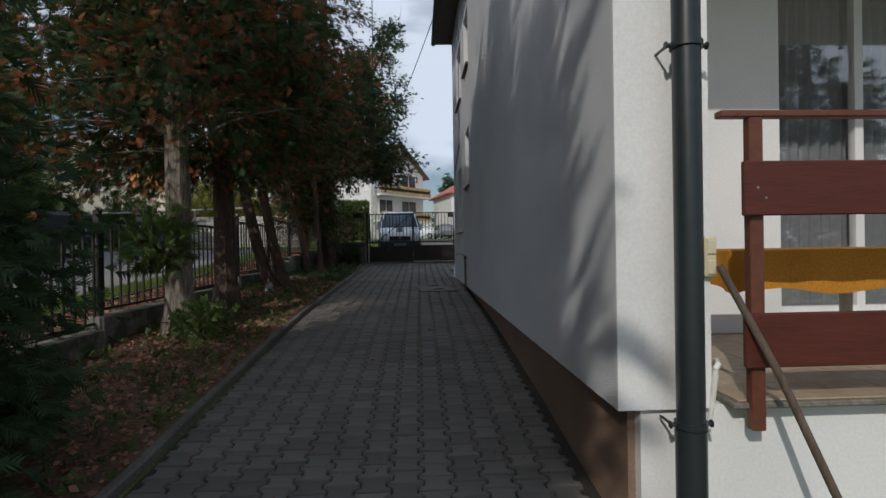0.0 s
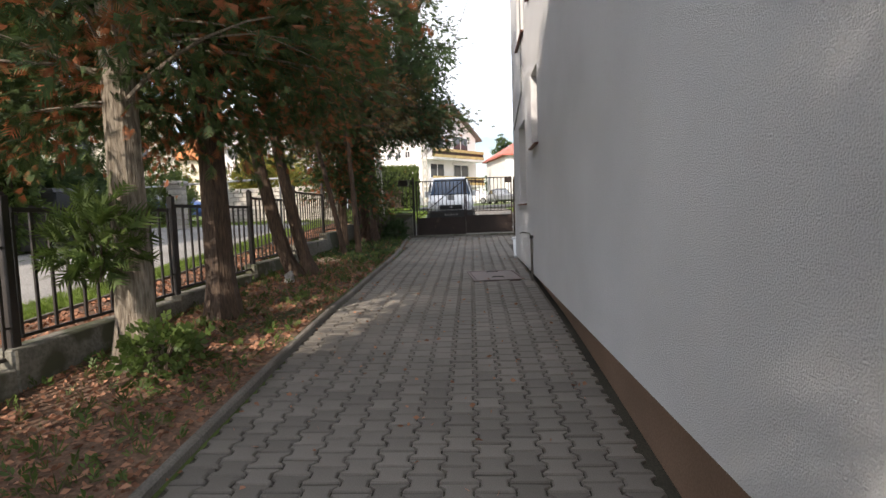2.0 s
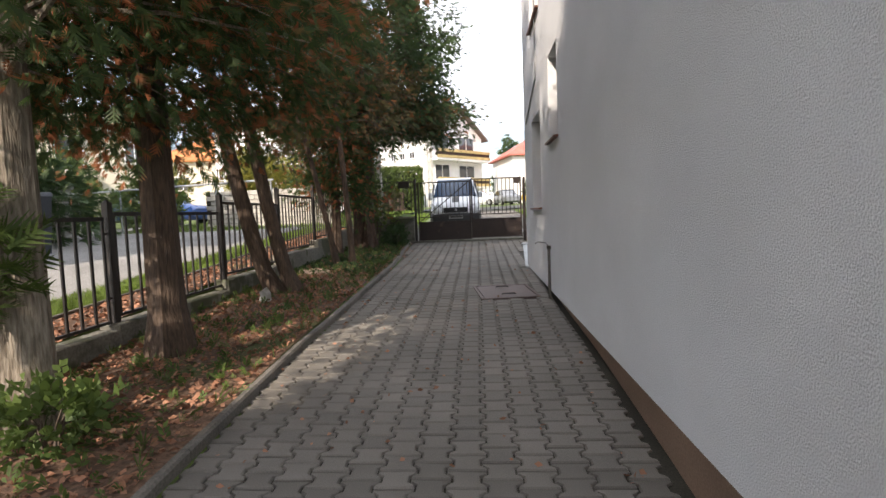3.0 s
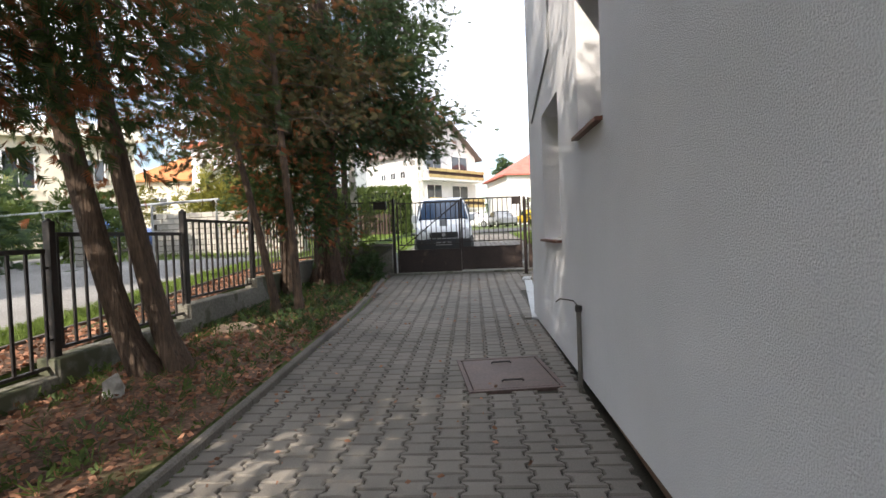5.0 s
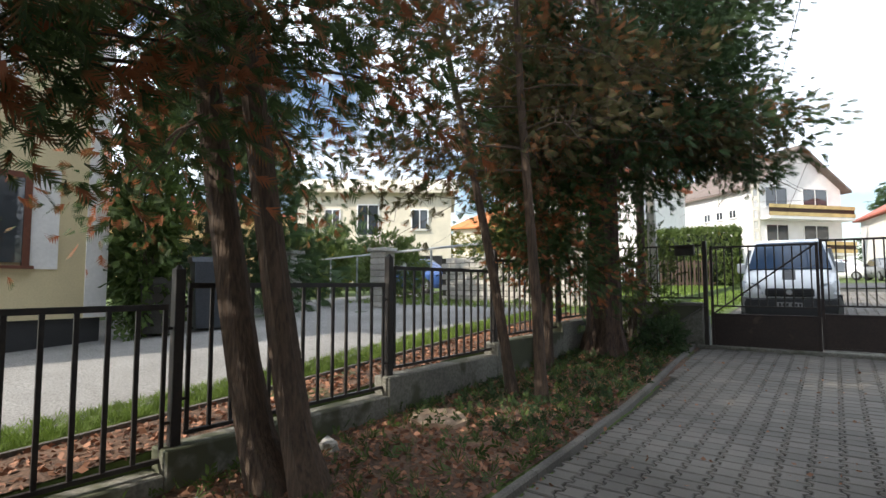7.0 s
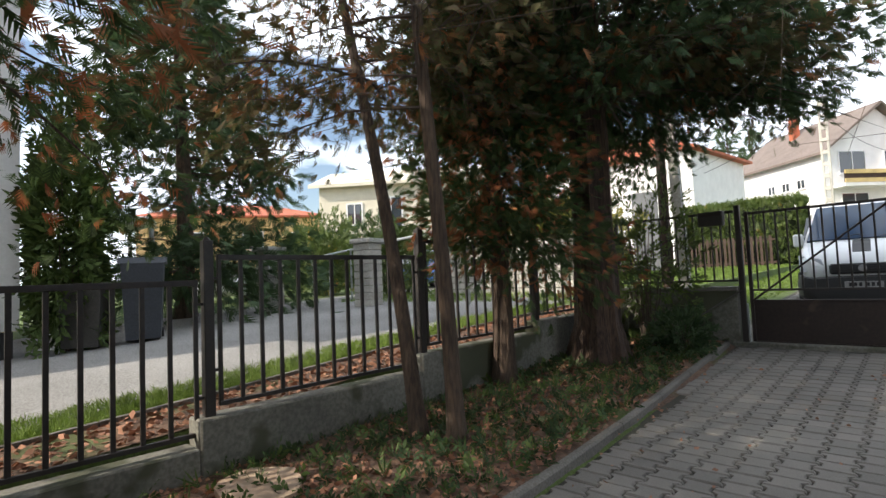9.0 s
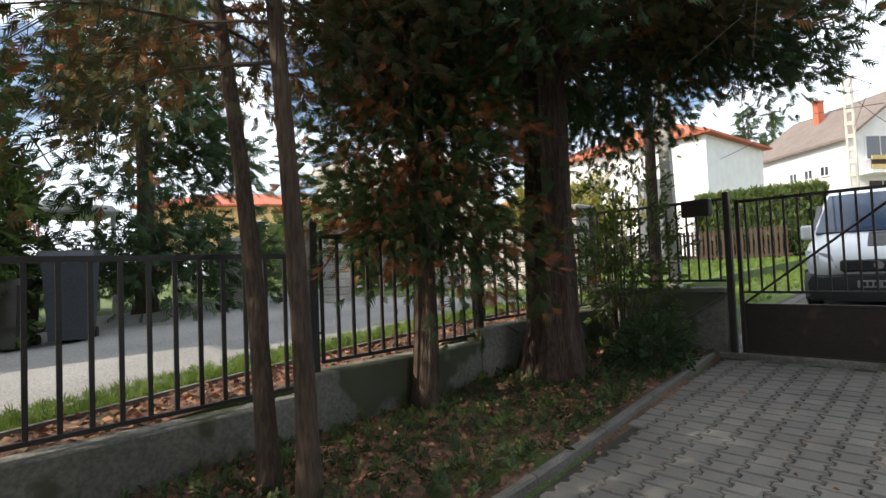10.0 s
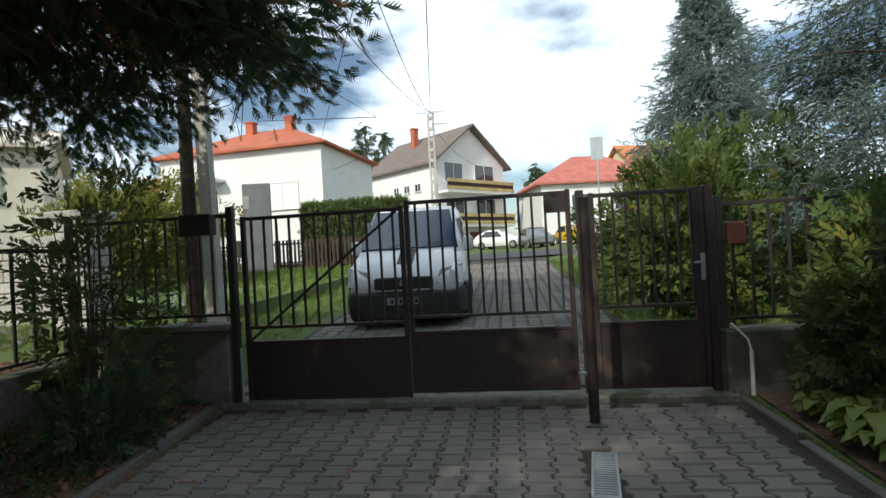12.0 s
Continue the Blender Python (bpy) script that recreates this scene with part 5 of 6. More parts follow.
for z in (0.63, 0.675, 0.72, 0.76):
    part("slat", MB().box(-0.42, -0.038, z - 0.008, -0.08, -0.026, z + 0.008, 0.002).box(0.08, -0.038, z - 0.008, 0.42, -0.026, z + 0.008, 0.002), INK, gr)
np_ = part("number_plate", MB().box(-0.26, -0.075, 0.36, 0.26, -0.048, 0.47, 0.004), PLATE, van, "white number plate")
for i in range(6):
    x = -0.20 + i * 0.068 + (0.03 if i > 2 else 0)
    part("mark", MB().box(x, -0.079, 0.385, x + 0.042, -0.0755, 0.45), INK, np_)
part("bonnet_stripe", loft([(y, [(0.13, z - 0.06), (0.13, z + 0.006), (0.06, z + 0.008)]) for y, z in ((0.24, 0.99), (0.62, 1.14), (0.90, 1.216))]), VAN_D, van, "dark stripe on the bonnet")
for s in (-0.35, 0.25):
    part("wiper", MB().tube([(s, 0.93, 1.27), (s + 0.28, 0.99, 1.33), (s + 0.50, 0.97, 1.29)], 0.010, 6), VAN_D, van)


def small_car(at, turn, paint, label):
    c = thing("car", label, "car", at, turn)
    part("body", loft([(-2.05, S(0.70, 0.36, 0.62, 0.70, 0.55)), (-1.9, S(0.82, 0.24, 0.72, 0.82, 0.66)), (-1.0, S(0.86, 0.20, 0.82, 0.93, 0.70)), (-0.55, S(0.86, 0.20, 0.86, 1.20, 0.64)), (-0.1, S(0.86, 0.20, 0.87, 1.44, 0.58)), (0.9, S(0.86, 0.20, 0.88, 1.45, 0.58)), (1.6, S(0.86, 0.20, 0.88, 1.22, 0.62)), (1.95, S(0.82, 0.24, 0.82, 0.95, 0.66)), (2.05, S(0.75, 0.32, 0.72, 0.82, 0.6))]), paint, c, smooth=True)
    for s in (-1, 1):
        part("side_window", MB().add([(s * 0.865, -0.45, 0.90), (s * 0.865, 1.45, 0.93), (s * 0.70, 0.95, 1.34), (s * 0.70, 0.0, 1.34), (s * 0.80, -0.45, 0.90), (s * 0.80, 1.45, 0.93), (s * 0.62, 0.95, 1.34), (s * 0.62, 0.0, 1.34)], [(0, 1, 2, 3), (7, 6, 5, 4), (0, 4, 5, 1), (1, 5, 6, 2), (2, 6, 7, 3), (3, 7, 4, 0)]), DARKGLASS, c)
        for y in (-1.3, 1.3):
            wheel(c, s * 0.87, y, 0.3, 0.18)
    part("windscreen", MB().add([(-0.66, -0.93, 0.96), (0.66, -0.93, 0.96), (0.54, -0.16, 1.42), (-0.54, -0.16, 1.42), (-0.66, -0.85, 0.9), (0.66, -0.85, 0.9), (0.54, -0.05, 1.36), (-0.54, -0.05, 1.36)], [(0, 1, 2, 3), (7, 6, 5, 4), (0, 4, 5, 1), (1, 5, 6, 2), (2, 6, 7, 3), (3, 7, 4, 0)]), DARKGLASS, c)
    return c


small_car((3.3, 50.0, land(3.3, 50.0) + 0.0), 12, CAR_GREY, "dark grey car parked near the houses")
small_car((0.9, 53.0, land(0.9, 53.0) + 0.0), 65, VAN_W, "silver-white car parked near the houses")
small_car((-13.5, 24.5, land(-13.5, 24.5) + 0.02), 80, CAR_BLUE, "blue car parked beyond the lawn")
small_car((-18.5, 18.5, land(-18.5, 18.5) + 0.02), 60, VAN_W, "white car parked by the lane")
small_car((6.4, 54.0, land(6.4, 54.0) + 0.0), 15, CAR_YELLOW, "yellow car parked near the houses")


# ---- houses ----
def far_window(parent, m, w, h, shutter=False):
    """A window with frame and pane in the wall's own plane; m stands at its lower middle, y out of the wall."""
    wi = part("window", MB().box(-w / 2 + 0.08, -0.02, 0.08, w / 2 - 0.08, 0.03, h - 0.08), FRAME_W if shutter else DARKGLASS, parent, "closed white roller shutter" if shutter else "")
    wi.matrix_basis = m
    part("frame", MB().box(-w / 2, -0.02, 0, -w / 2 + 0.08, 0.07, h).box(w / 2 - 0.08, -0.02, 0, w / 2, 0.07, h).box(-w / 2 + 0.08, -0.02, h - 0.08, w / 2 - 0.08, 0.07, h).box(-0.03, -0.02, 0.08, 0.03, 0.06, h - 0.08), FRAME_W, wi)
    part("sill", MB().box(-w / 2 - 0.06, -0.02, -0.05, w / 2 + 0.06, 0.14, 0), FRAME_W, wi)
    return wi


FACE = {"s": 180, "n": 0, "e": -90, "w": 90}


def house(name, at, turn, w, d, h, roof, rise, wall_m, roof_m, label, windows, ridge="x", chimneys=()):
    """A house whose front is at -y; windows: (side, along, z, width, height, shutter)."""
    th = thing(name, label, "house", at, turn)
    part("wall", MB().box(-w / 2, -d / 2, -1.0, w / 2, d / 2, h), wall_m, th)
    o, t = 0.5, 0.16
    rf = MB()
    if roof == "hip":
        q = max(0.2, (w - d) / 2) if ridge == "x" else 0.1
        rf.add([(-w / 2 - o, -d / 2 - o, h), (w / 2 + o, -d / 2 - o, h), (w / 2 + o, d / 2 + o, h), (-w / 2 - o, d / 2 + o, h), (-w / 2 - o, -d / 2 - o, h + t), (w / 2 + o, -d / 2 - o, h + t), (w / 2 + o, d / 2 + o, h + t), (-w / 2 - o, d / 2 + o, h + t), (-q, 0, h + rise), (q, 0, h + rise)],
               [(3, 2, 1, 0), (0, 1, 5, 4), (1, 2, 6, 5), (2, 3, 7, 6), (3, 0, 4, 7), (4, 5, 9, 8), (5, 6, 9), (6, 7, 8, 9), (7, 4, 8)])
    elif ridge == "y":
        part("gable", MB().prism([(-w / 2, h), (w / 2, h), (0, h + rise - 0.15)], "y", -d / 2, d / 2), wall_m, th)
        for s in (-1, 1):
            rf.prism([(0, h + rise - 0.02), (s * (w / 2 + o), h - 0.35), (s * (w / 2 + o), h - 0.15), (0, h + rise + 0.2)], "y", -d / 2 - 0.7, d / 2 + o)
    else:
        part("gable", MB().prism([(-d / 2, h), (d / 2, h), (0, h + rise - 0.15)], "x", -w / 2, w / 2), wall_m, th)
        for s in (-1, 1):
            rf.prism([(0, h + rise - 0.02), (s * (d / 2 + o), h - 0.35), (s * (d / 2 + o), h - 0.15), (0, h + rise + 0.2)], "x", -w / 2 - o, w / 2 + o)
    r_ = part("roof", rf, roof_m, th)
    for x, y, z, hh in chimneys:
        part("chimney", MB().box(x - 0.3, y - 0.3, z, x + 0.3, y + 0.3, z + hh, 0.02).box(x - 0.36, y - 0.36, z + hh, x + 0.36, y + 0.36, z + hh + 0.12), ROOF_R, r_, "red brick chimney")
    for side, along, z, ww, hh, sh in windows:
        off = {"s": (along, -d / 2, z), "n": (along, d / 2, z), "e": (w / 2, along, z), "w": (-w / 2, along, z)}[side]
        far_window(th, pose(*off, 0, 0, FACE[side]), ww, hh, sh)
    return th


def picket(parent, x0, x1, y, z0, z1, material, step=0.16):
    part("rail", MB().box(x0, y - 0.03, z1 - 0.2, x1, y + 0.01, z1 - 0.12).box(x0, y - 0.03, z0 + 0.12, x1, y + 0.01, z0 + 0.2), material, parent)
    m = mesh_of("slat", MB().box(-0.05, -0.045, z0, 0.05, -0.031, z1), material)
    for i in range(int((x1 - x0) / step)):
        o = new("slat", m)
        o.parent, o.location = parent, (x0 + step * (i + 0.5), y, 0)


h1 = house("white_house", (-15.8, 50.5, 2.4), -6, 12.2, 9.0, 7.5, "hip", 2.5, HOUSE_W, ROOF_R, "white two-storey house with red tiled hip roof", [("s", -2.6, 3.2, 2.2, 2.0, False), ("s", 3.2, 3.5, 2.4, 1.8, True), ("s", -4.4, 0.4, 1.8, 1.5, False), ("s", 0.2, 0.4, 1.8, 1.3, False)], chimneys=((-1.2, -0.8, 8.7, 1.7), (2.0, -0.8, 8.5, 2.0)))
bl = part("balcony", MB().box(-5.2, -5.9, 2.9, -1.0, -4.5, 3.1), HOUSE_W, h1)
bl2 = part("canopy", MB().box(-5.2, -5.6, 5.6, -1.0, -4.5, 5.8), HOUSE_W, h1)
picket(bl, -5.2, -1.0, -5.85, 3.1, 4.1, WOOD_D, 0.22)
h2 = house("gabled_house", (-5.8, 66.3, 2.6), 50, 9.6, 10.4, 8.2, "gable", 3.6, HOUSE_W, ROOF_G, "white gabled house with two yellow balconies", [("s", -2.3, 6.4, 2.4, 1.8, False), ("s", 1.9, 6.4, 2.8, 1.8, False), ("s", -2.3, 3.2, 2.4, 1.7, False), ("s", 1.9, 3.2, 2.8, 1.7, False), ("w", -3, 5.6, 0.9, 0.8, False), ("w", -1.4, 5.6, 0.9, 0.8, False), ("w", 0.2, 5.6, 0.9, 0.8, False)], ridge="y", chimneys=((-1.5, 1, 10.2, 2.4),))
for z in (2.3, 5.4):
    bc = part("balcony", MB().box(-4.5, -6.7, z - 0.2, 4.5, -5.2, z), HOUSE_W, h2)
    part("balustrade", MB().box(-4.5, -6.75, z + 0.05, 4.5, -6.67, z + 0.36).box(-4.5, -6.75, z + 0.72, 4.5, -6.67, z + 1.02), YELLOW_P, bc, "yellow boarded balustrade")
    part("balustrade", MB().box(-4.5, -6.66, z + 0.05, 4.5, -6.62, z + 0.95), WOOD_D, bc)
part("garage_door", MB().box(-0.5, -5.32, -0.6, 3.4, -5.2, 1.7), RED_P, h2, "dark red garage door")
house("red_roof_house", (9.5, 66, 2.6), 12, 12, 9, 5.4, "hip", 3.2, HOUSE_W, mat("pink_roof_tile", (0.52, 0.17, 0.13), (0.42, 0.13, 0.10), 0.8, fine=8, bump=0.3), "white house with a faded red hip roof", [("s", 1.5, 2.9, 1.6, 1.6, False), ("s", 4.2, 2.9, 1.6, 1.6, False), ("s", -2.5, 2.9, 1.6, 1.6, False)])
house("orange_roof_house", (19.5, 74, 2.7), 20, 12, 9, 6.6, "gable", 3.6, HOUSE_Y, ROOF_O, "house with a bright orange tiled roof", [("s", 0, 3.2, 1.6, 1.5, False), ("s", 3.5, 3.2, 1.6, 1.5, False)], chimneys=((-2, 0, 9.6, 1.2),))
uh = house("unfinished_house", (-24.5, 33.5, 2.0), 38, 9.5, 8, 6.2, "gable", 1.2, HOUSE_C, HOUSE_C, "cream unfinished house with dark empty openings", [("s", -2.6, 3.6, 1.0, 1.3, False), ("s", 2.8, 3.6, 1.1, 1.3, False), ("s", -0.4, 3.2, 1.4, 2.0, False)])
part("porch", MB().box(-1.6, -5.4, 2.5, 0.8, -4.0, 2.8).box(-1.5, -5.3, -0.5, -1.2, -5.0, 2.5).box(0.4, -5.3, -0.5, 0.7, -5.0, 2.5), HOUSE_C, uh)
# no hole in the wall: a near-black sheet paints the garage's inner shade
part("garage_shade", MB().box(1.4, -4.03, -0.4, 4.2, -3.9, 2.0), INK, uh, "near-black sheet painting the shade of an open garage")
house("apricot_house", (-44, 31, 2.2), 60, 14, 9, 5.6, "hip", 1.7, HOUSE_O, ROOF_R, "long apricot house with a low red hip roof", [("s", -3, 3.0, 1.6, 1.5, False), ("s", 1.5, 3.0, 1.6, 1.5, False), ("s", 5, 3.0, 1.4, 1.4, False)])
house("far_house", (-27, 58, 2.6), 10, 12, 9, 5.5, "hip", 3.2, HOUSE_C, ROOF_O, "cream house with an orange roof behind trees", [("s", -3, 2.6, 1.5, 1.4, False), ("s", 2, 2.6, 1.5, 1.4, False)])
house("far_house", (-48, 8, 1.8), 80, 12, 9, 5.0, "hip", 3.0, HOUSE_O, ROOF_R, "apricot house with a red roof beyond the lane", [("s", -3, 2.4, 1.5, 1.4, False), ("s", 2, 2.4, 1.5, 1.4, False)])
yh = thing("yellow_house", "pale yellow rendered house with white corner strips", "house", (-10.05, 11.3, 1.1))
part("wall", MB().box(-9, -5.0, 0.55, 0, 0, 6.5), HOUSE_Y, yh)
part("base", MB().box(-8.95, -4.95, -0.4, -0.05, -0.05, 0.55), VAN_D, yh, "dark painted base")
part("corner_strip", MB().box(-0.33, -0.33, 0.56, 0.02, 0.02, 6.5), HOUSE_W, yh, "white corner strip")
part("roof", MB().prism([(-5.4, 6.5), (0.4, 6.5), (0.4, 6.66), (-2.5, 8.0), (-5.4, 6.66)], "x", -9.6, 0.6), ROOF_R, yh)
for y, z in ((-2.0, 1.5), (-2.6, 4.2)):
    wi = part("window", MB().box(0.0, y - 0.75, z, 0.03, y + 0.75, z + 1.4), DARKGLASS, yh)
    part("frame", MB().box(-0.02, y - 0.85, z - 0.05, 0.05, y - 0.75, z + 1.5).box(-0.02, y + 0.75, z - 0.05, 0.05, y + 0.85, z + 1.5).box(-0.02, y - 0.75, z + 1.4, 0.05, y + 0.75, z + 1.5).box(-0.02, y - 0.04, z, 0.05, y + 0.04, z + 1.4), RAIL, wi, "brown wooden frame")
    part("sill", MB().box(-0.02, y - 0.9, z - 0.1, 0.12, y + 0.9, z - 0.05), RAIL, wi)
    part("surround", MB().box(-0.02, y + 0.86, z - 0.1, 0.02, y + 1.25, z + 1.6), HOUSE_W, wi)

# ---- street and yard furniture ----
hd = thing("clipped_hedge", "box-shaped clipped green hedge by the lawn", "hedge", (-5.25, 35.7, land(-5.25, 35.7)))
hd.scale = (1, 1, 1.45)
# solid core painted near black for the shade behind the outer leaves
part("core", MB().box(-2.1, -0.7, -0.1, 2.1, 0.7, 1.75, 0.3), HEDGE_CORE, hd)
r5 = np.random.default_rng(77)
hp, hw = [], []
for _ in range(5200):
    f = r5.integers(0, 4)
    x, y, z = r5.uniform(-2.2, 2.2), r5.uniform(-0.8, 0.8), r5.uniform(0, 1.85)
    if f == 0:
        y = -0.78
    elif f == 1:
        z = 1.83
    elif f == 2:
        x = 2.18
    else:
        x = -2.18
    hp.append((x + r5.normal() * 0.03, y + r5.normal() * 0.03, z + r5.normal() * 0.03))
    hw.append(r5.normal(size=3) * 0.6 + np.array([0, -0.3, 0.5]))
tagged(foliage("leaves", T_LEAF, hp, hw, r5.uniform(0.12, 0.2, len(hp)), SHRUB, hd), kind="stuff")
pf = thing("picket_fence", "dark stained wooden picket fence along the white house's garden", "fence", (-10.4, 34.5, land(-10.4, 34.5)))
picket(pf, -6.5, 6.5, 0, 0.0, 1.25, WOOD_D, 0.17)
gp2 = thing("grey_gate_pillar", "tall grey metal gate panel with a small white sign", "gate", (-8.6, 33.2, land(-8.6, 33.2)), 12)
part("panel", MB().box(-0.55, -0.06, 0, 0.55, 0.06, 3.6, 0.02), mat("grey_sheet_metal", (0.16, 0.165, 0.17), (0.13, 0.135, 0.14), 0.6, fine=20, bump=0.1), gp2)
part("sign", MB().box(-0.5, -0.075, 2.6, -0.28, -0.062, 3.1), PLATE, gp2)


def pole(name, at, h, r, material, label, arms=True):
    p = thing(name, label, "utility pole", at)
    part("shaft", MB().tube([(0, 0, -0.1), (0, 0, h)], [r, r * 0.62], 12), material, p, smooth=True)
    if arms:
        part("crossarm", MB().box(-0.7, -0.05, h - 0.55, 0.7, 0.05, h - 0.45, 0.01), STEEL, p)
        for x in (-0.6, -0.2, 0.2, 0.6):
            part("insulator", MB().tube([(x, 0, h - 0.45), (x, 0, h - 0.38), (x, 0, h - 0.30)], [0.03, 0.05, 0.03], 8), PLASTIC_W, p)
    return p


pole("utility_pole", (-3.08, 20.2, land(-3.08, 20.2)), 7.6, 0.105, WOOD_D, "dark wooden utility pole by the fence", False)
cpole = thing("concrete_prop", "pale concrete prop leaning on the utility pole", "pole", (-2.80, 20.3, land(-2.80, 20.3)))
part("shaft", MB().add([(-0.10, -0.08, -0.1), (0.10, -0.08, -0.1), (0.10, 0.08, -0.1), (-0.10, 0.08, -0.1), (-0.19, -0.06, 4.6), (-0.03, -0.06, 4.6), (-0.03, 0.06, 4.6), (-0.19, 0.06, 4.6)], [(0, 1, 2, 3), (4, 5, 6, 7), (0, 1, 5, 4), (1, 2, 6, 5), (2, 3, 7, 6), (3, 0, 4, 7)]), STONE_W, cpole)
lp = thing("lattice_pole", "pale concrete ladder pole carrying overhead wires", "utility pole", (-3.9, 52.0, land(-3.9, 52)))
part("leg", MB().box(-0.26, -0.1, -0.1, -0.12, 0.1, 10.5, 0.02), STONE_W, lp)
part("leg", MB().box(0.12, -0.1, -0.1, 0.26, 0.1, 10.5, 0.02), STONE_W, lp)
rung = mesh_of("rung", MB().box(-0.12, -0.09, -0.12, 0.12, 0.09, 0.12), STONE_W)
for i in range(13):
    o = new("rung", rung)
    o.parent, o.location = lp, (0, 0, 0.5 + i * 0.8)
part("crossarm", MB().box(-1.1, -0.05, 10.5, 1.1, 0.05, 10.62).box(0.2, -0.05, 9.6, 1.3, 0.05, 9.7), STEEL, lp)
for i, (a, b, sag) in enumerate((((-3.9, 52, 13.0), (-0.5, 12.0, 9.2), 1.2), ((-3.5, 52, 12.9), (-3.08, 20.2, 9.0), 0.8), ((-3.9, 52, 12.4), (2.5, 6.0, 9.6), 1.6), ((-3.9, 52, 12.2), (-0.9, 58.0, 9.8), 0.5), ((-4.4, 52, 12.6), (-9.5, 45.5, 8.2), 0.3))):
    pts = []
    for k in range(17):
        t = k / 16
        pts.append((a[0] + (b[0] - a[0]) * t, a[1] + (b[1] - a[1]) * t, a[2] + (b[2] - a[2]) * t - sag * 4 * t * (1 - t)))
    solid("overhead_wire", MB().tube(pts, 0.016, 5), INK, "thin black overhead wire", "wire", group="overhead wires")
sp = thing("road_sign", "grey back of a round road sign on a post", "sign", (8.3, 53.0, land(8.3, 53)))
part("post", MB().tube([(0, 0, -0.1), (0, 0, 7.6)], 0.06, 8), GALV, sp)
part("plate", MB().box(-0.45, -0.06, 6.1, 0.45, -0.02, 7.8, 0.2), GALV, sp)

pil = thing("stone_gate_pillar", "gate pillar of pale stone blocks with a slab cap", "pillar", (-9.4, 17.9, land(-9.4, 17.9)), 12, group="stone gate pillars")
for i in range(9):
    part("block", MB().box(-0.25 + 0.006 * (i % 2), -0.25, i * 0.17, 0.25 - 0.006 * (i % 2), 0.25, i * 0.17 + 0.158, 0.014), STONE_W, pil)
part("cap", MB().box(-0.31, -0.31, 1.53, 0.31, 0.31, 1.64, 0.02), STONE, pil)
copy_thing(pil, pose(-11.8, 16.6, land(-11.8, 16.6), 0, 0, 12))
copy_thing(pil, pose(-4.5, 19.9, land(-4.5, 19.9), 0, 0, 0))
bw = thing("block_wall", "low wall of pale stone blocks beside the lane", "wall", (-7.0, 20.6, land(-7.0, 20.6)), -5, kind="structure")
blk = mesh_of("block", MB().box(-0.19, -0.1, 0, 0.19, 0.1, 0.158, 0.014), STONE_W)
for j in range(8):
    for i in range(12):
        o = new("block", blk)
        o.parent, o.location = bw, (-2.3 + i * 0.39 + (0.19 if j % 2 else 0), 0, j * 0.17)
part("mortar", MB().box(-2.48, -0.07, 0, 2.5, 0.07, 1.35), SAND, bw)
yf = thing("yard_fence", "thin wire fence with rail along the far side of the lane", "fence", (-13.0, 19.5, land(-13, 19.5)), -18)
part("rail", MB().tube([(-5, 0, 1.45), (8, 0, 1.45)], 0.03, 8), GALV, yf)
for i in range(7):
    part("post", MB().tube([(-5 + i * 2.15, 0, 0), (-5 + i * 2.15, 0, 1.45)], 0.03, 8), GALV, yf)


def wheelie(at, turn, h, material, label):
    b = thing("rubbish_bin", label, "bin", at, turn)
    part("body", MB().add([(-0.26, -0.3, 0.06), (0.26, -0.3, 0.06), (0.26, 0.3, 0.06), (-0.26, 0.3, 0.06), (-0.32, -0.38, h), (0.32, -0.38, h), (0.32, 0.38, h), (-0.32, 0.38, h)], [(3, 2, 1, 0), (4, 5, 6, 7), (0, 1, 5, 4), (1, 2, 6, 5), (2, 3, 7, 6), (3, 0, 4, 7)]), material, b)
    part("lid", MB().prism([(-0.36, h), (0.42, h), (0.42, h + 0.04), (0.2, h + 0.12), (-0.3, h + 0.10)], "x", -0.36, 0.36), material, b)
    for s in (-0.26, 0.26):
        part("wheel", MB().tube([(s - 0.03, 0.32, 0.1), (s + 0.03, 0.32, 0.1)], 0.1, 14), RUBBER, b)
    return b


wheelie((-9.45, 12.95, land(-9.45, 12.95)), 70, 1.35, BIN, "tall grey plastic rubbish bin beside the lane")
wheelie((-9.7, 12.15, land(-9.7, 12.15)), 60, 1.0, mat("brown_grey_bin", (0.075, 0.071, 0.065), (0.055, 0.052, 0.048), 0.55, fine=25, bump=0.15), "smaller brown-grey rubbish bin")
por = thing("porch_canopy", "white canopy on slim posts by the yellow house", "canopy", (-15.2, 13.3, land(-15.2, 13.3)))
part("roof", MB().prism([(-1.0, 2.55), (1.0, 2.55), (1.0, 2.62), (0.4, 2.85), (-0.4, 2.85), (-1.0, 2.62)], "y", -1.4, 1.4), FRAME_W, por)
for x in (-0.9, 0.9):
    for y in (-1.3, 1.3):
        part("post", MB().box(x - 0.05, y - 0.05, 0, x + 0.05, y + 0.05, 2.55, 0.01), FRAME_W, por)

cab = thing("site_cabin", "small orange plastic site cabin standing by the unfinished house", "cabin", (-23.2, 26.3, land(-23.2, 26.3)), 35)
part("body", MB().box(-0.55, -0.55, 0.1, 0.55, 0.55, 2.05, 0.04), HOUSE_CAB, cab)
part("roof", MB().box(-0.6, -0.6, 2.05, 0.6, 0.6, 2.2, 0.06), PLASTIC_W, cab, "pale roof")
part("door", MB().box(-0.38, -0.585, 0.18, 0.38, -0.552, 1.98, 0.01), HOUSE_CAB, cab)
part("skid", MB().box(-0.55, -0.5, 0, 0.55, -0.35, 0.1).box(-0.55, 0.35, 0, 0.55, 0.5, 0.1), VAN_D, cab)

# ---- outer drive bed ----
mb = MB()
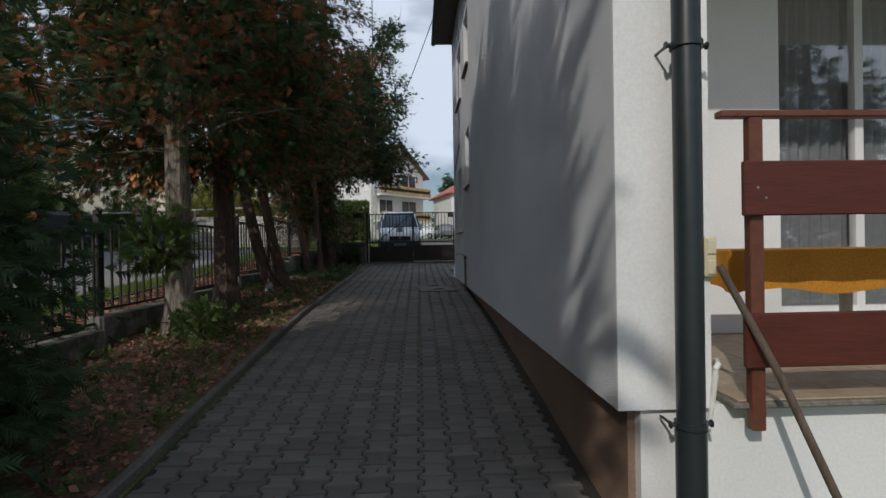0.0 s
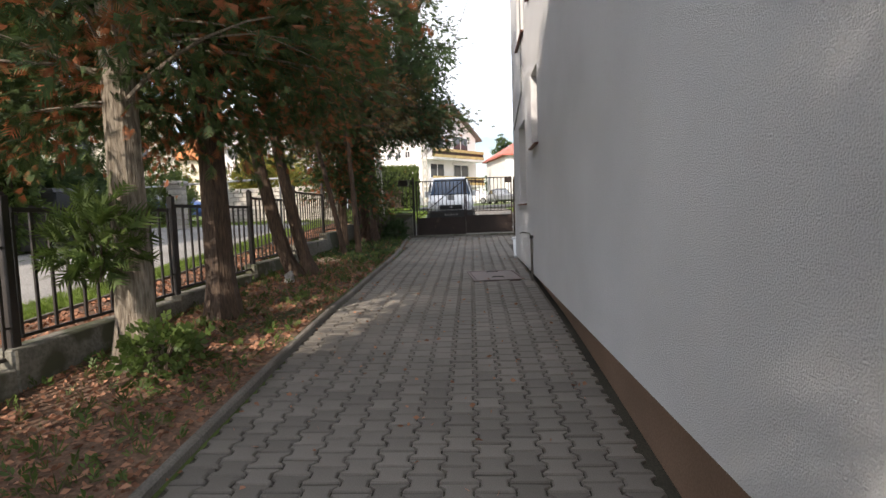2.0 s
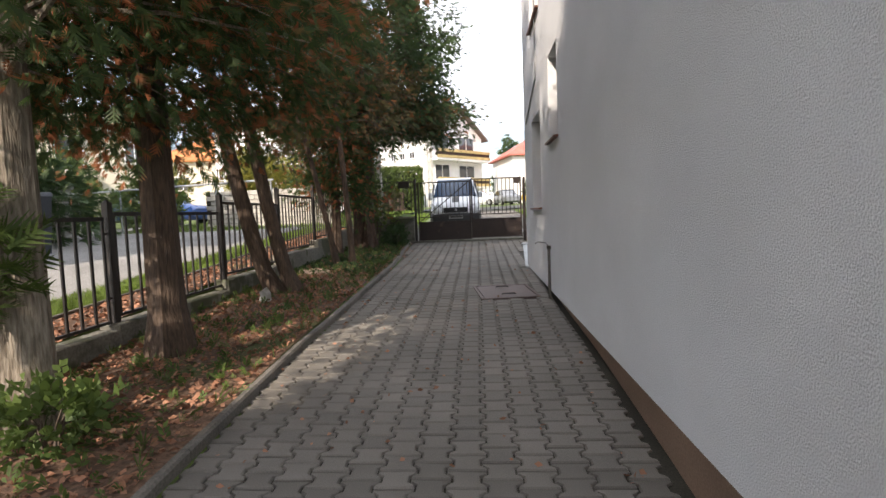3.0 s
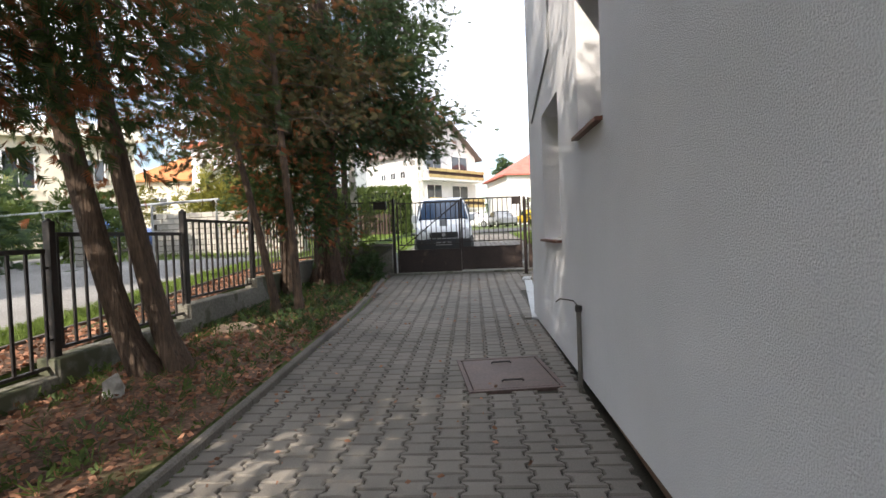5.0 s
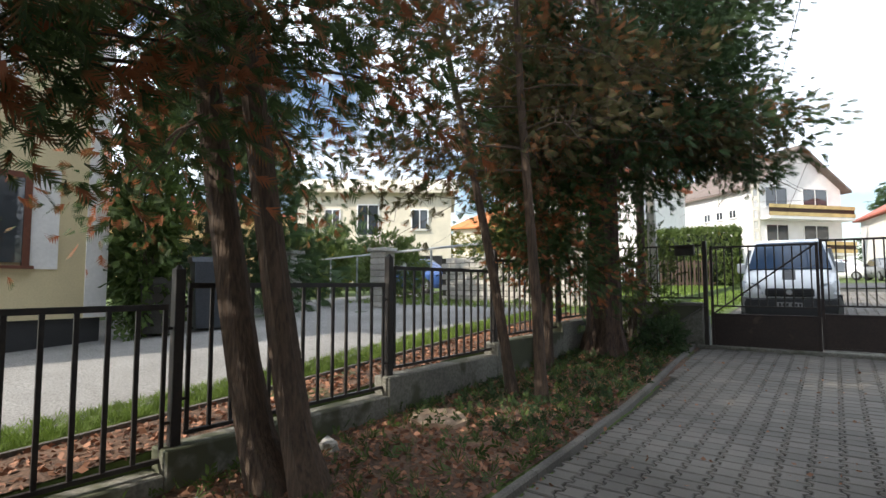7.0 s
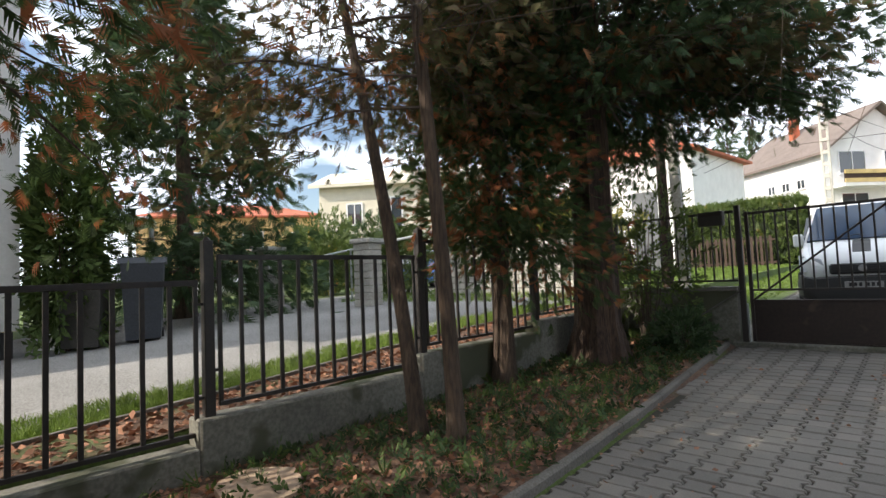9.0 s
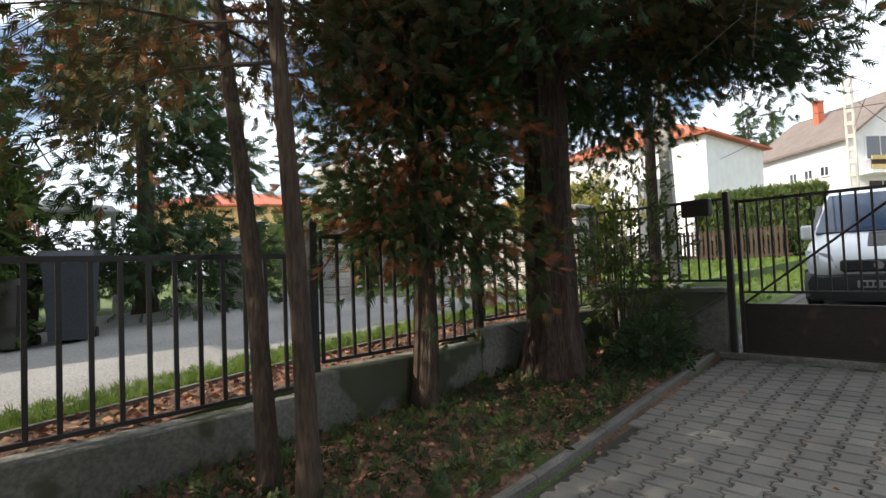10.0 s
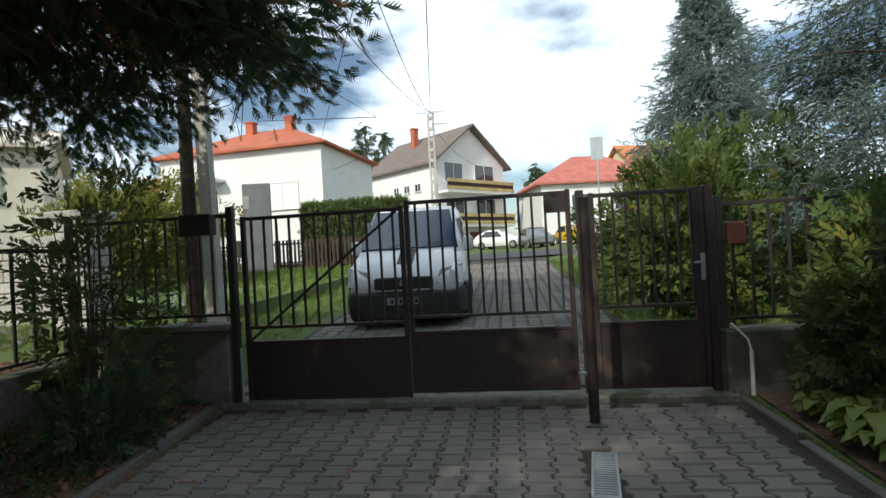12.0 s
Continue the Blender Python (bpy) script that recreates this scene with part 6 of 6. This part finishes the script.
dy2 = span(18.45, 37.0, 0.5)
for y in dy2:
    mb.v += [(-1.7, y, drive_z(y) - 0.020), (2.9, y, drive_z(y) - 0.020)]
for i in range(len(dy2) - 1):
    mb.f.append((2 * i, 2 * i + 1, 2 * i + 3, 2 * i + 2))
outer = solid("outer_drive", mb, SAND, "paved drive from the gate to the street", "driveway", "structure")


# ---- pavers, laid last ----
PX, PY, AMP = 0.20, 0.165, 0.018


def paver_outline(gap):
    pts = []
    h, w = PY / 2, PX / 2
    prof = ((-0.5, 1), (-0.32, 1), (-0.18, -1), (0.18, -1), (0.32, 1), (0.5, 1))
    for t, s in prof:
        pts.append((w + AMP * s - gap, max(-h + gap, min(h - gap, t * PY))))
    for t, s in reversed(prof):
        pts.append((-w - AMP * s + gap, max(-h + gap, min(h - gap, t * PY))))
    return pts


lo, hi = paver_outline(0.006), paver_outline(0.015)
pv = [(x, y, -0.026) for x, y in lo] + [(x, y, -0.010) for x, y in lo] + [(x, y, 0.0) for x, y in hi]
pf_ = [tuple(range(24, 36))] + [(k * 12 + i, k * 12 + (i + 1) % 12, (k + 1) * 12 + (i + 1) % 12, (k + 1) * 12 + i) for k in (0, 1) for i in range(12)]
paver_mesh = mesh_of("paver", MB().add(pv, pf_), PAVER)
r3 = random.Random(12)
joined = {"in": MB(), "out": MB()}
single = 0


def lay(x, y, key, alone):
    global single
    z, tilt = drive_z(y), math.atan2(drive_z(y + 0.1) - drive_z(y - 0.1), 0.2)
    m = pose(x, y, z + r3.uniform(-0.003, 0.003), math.degrees(tilt) + r3.uniform(-0.8, 0.8), r3.uniform(-0.8, 0.8), r3.uniform(-0.6, 0.6))
    if alone and single < 300:
        single += 1
        o = new("paver", paver_mesh)
        o.parent, o.matrix_basis = driveway, m
    else:
        joined[key].add([m @ Vector(p) for p in pv], pf_)


for c in range(-8, 17):
    x = 0.1 + c * PX
    for k in range(-30, 112):
        y = k * PY + (PY / 2 if c % 2 else 0)
        if y > 18.05 or x < kerb_x(y) + 0.06 or x > (1.60 if y < 12.35 else 3.26):
            continue
        if 0.50 < x < 1.46 and 9.20 < y < 10.20:
            continue
        if abs(x - (1.60 + 0.30 * (y - 12.3) / 4.1)) < 0.10 and 12.2 < y < 16.45:
            continue
        if abs(x - 1.92) < 0.14 and 16.35 < y < 17.15:
            continue
        lay(x, y, "in", 1.6 < y < 4.9)
for c in range(-8, 15):
    x = 0.1 + c * PX
    for k in range(112, 215):
        y = k * PY + (PY / 2 if c % 2 else 0)
        if 18.5 < y < 34 and -1.65 < x < 2.85:
            lay(x, y, "out", False)
tagged(part("pavers", joined["in"], PAVER, driveway), kind="stuff")
tagged(part("pavers", joined["out"], PAVER, outer), kind="stuff")
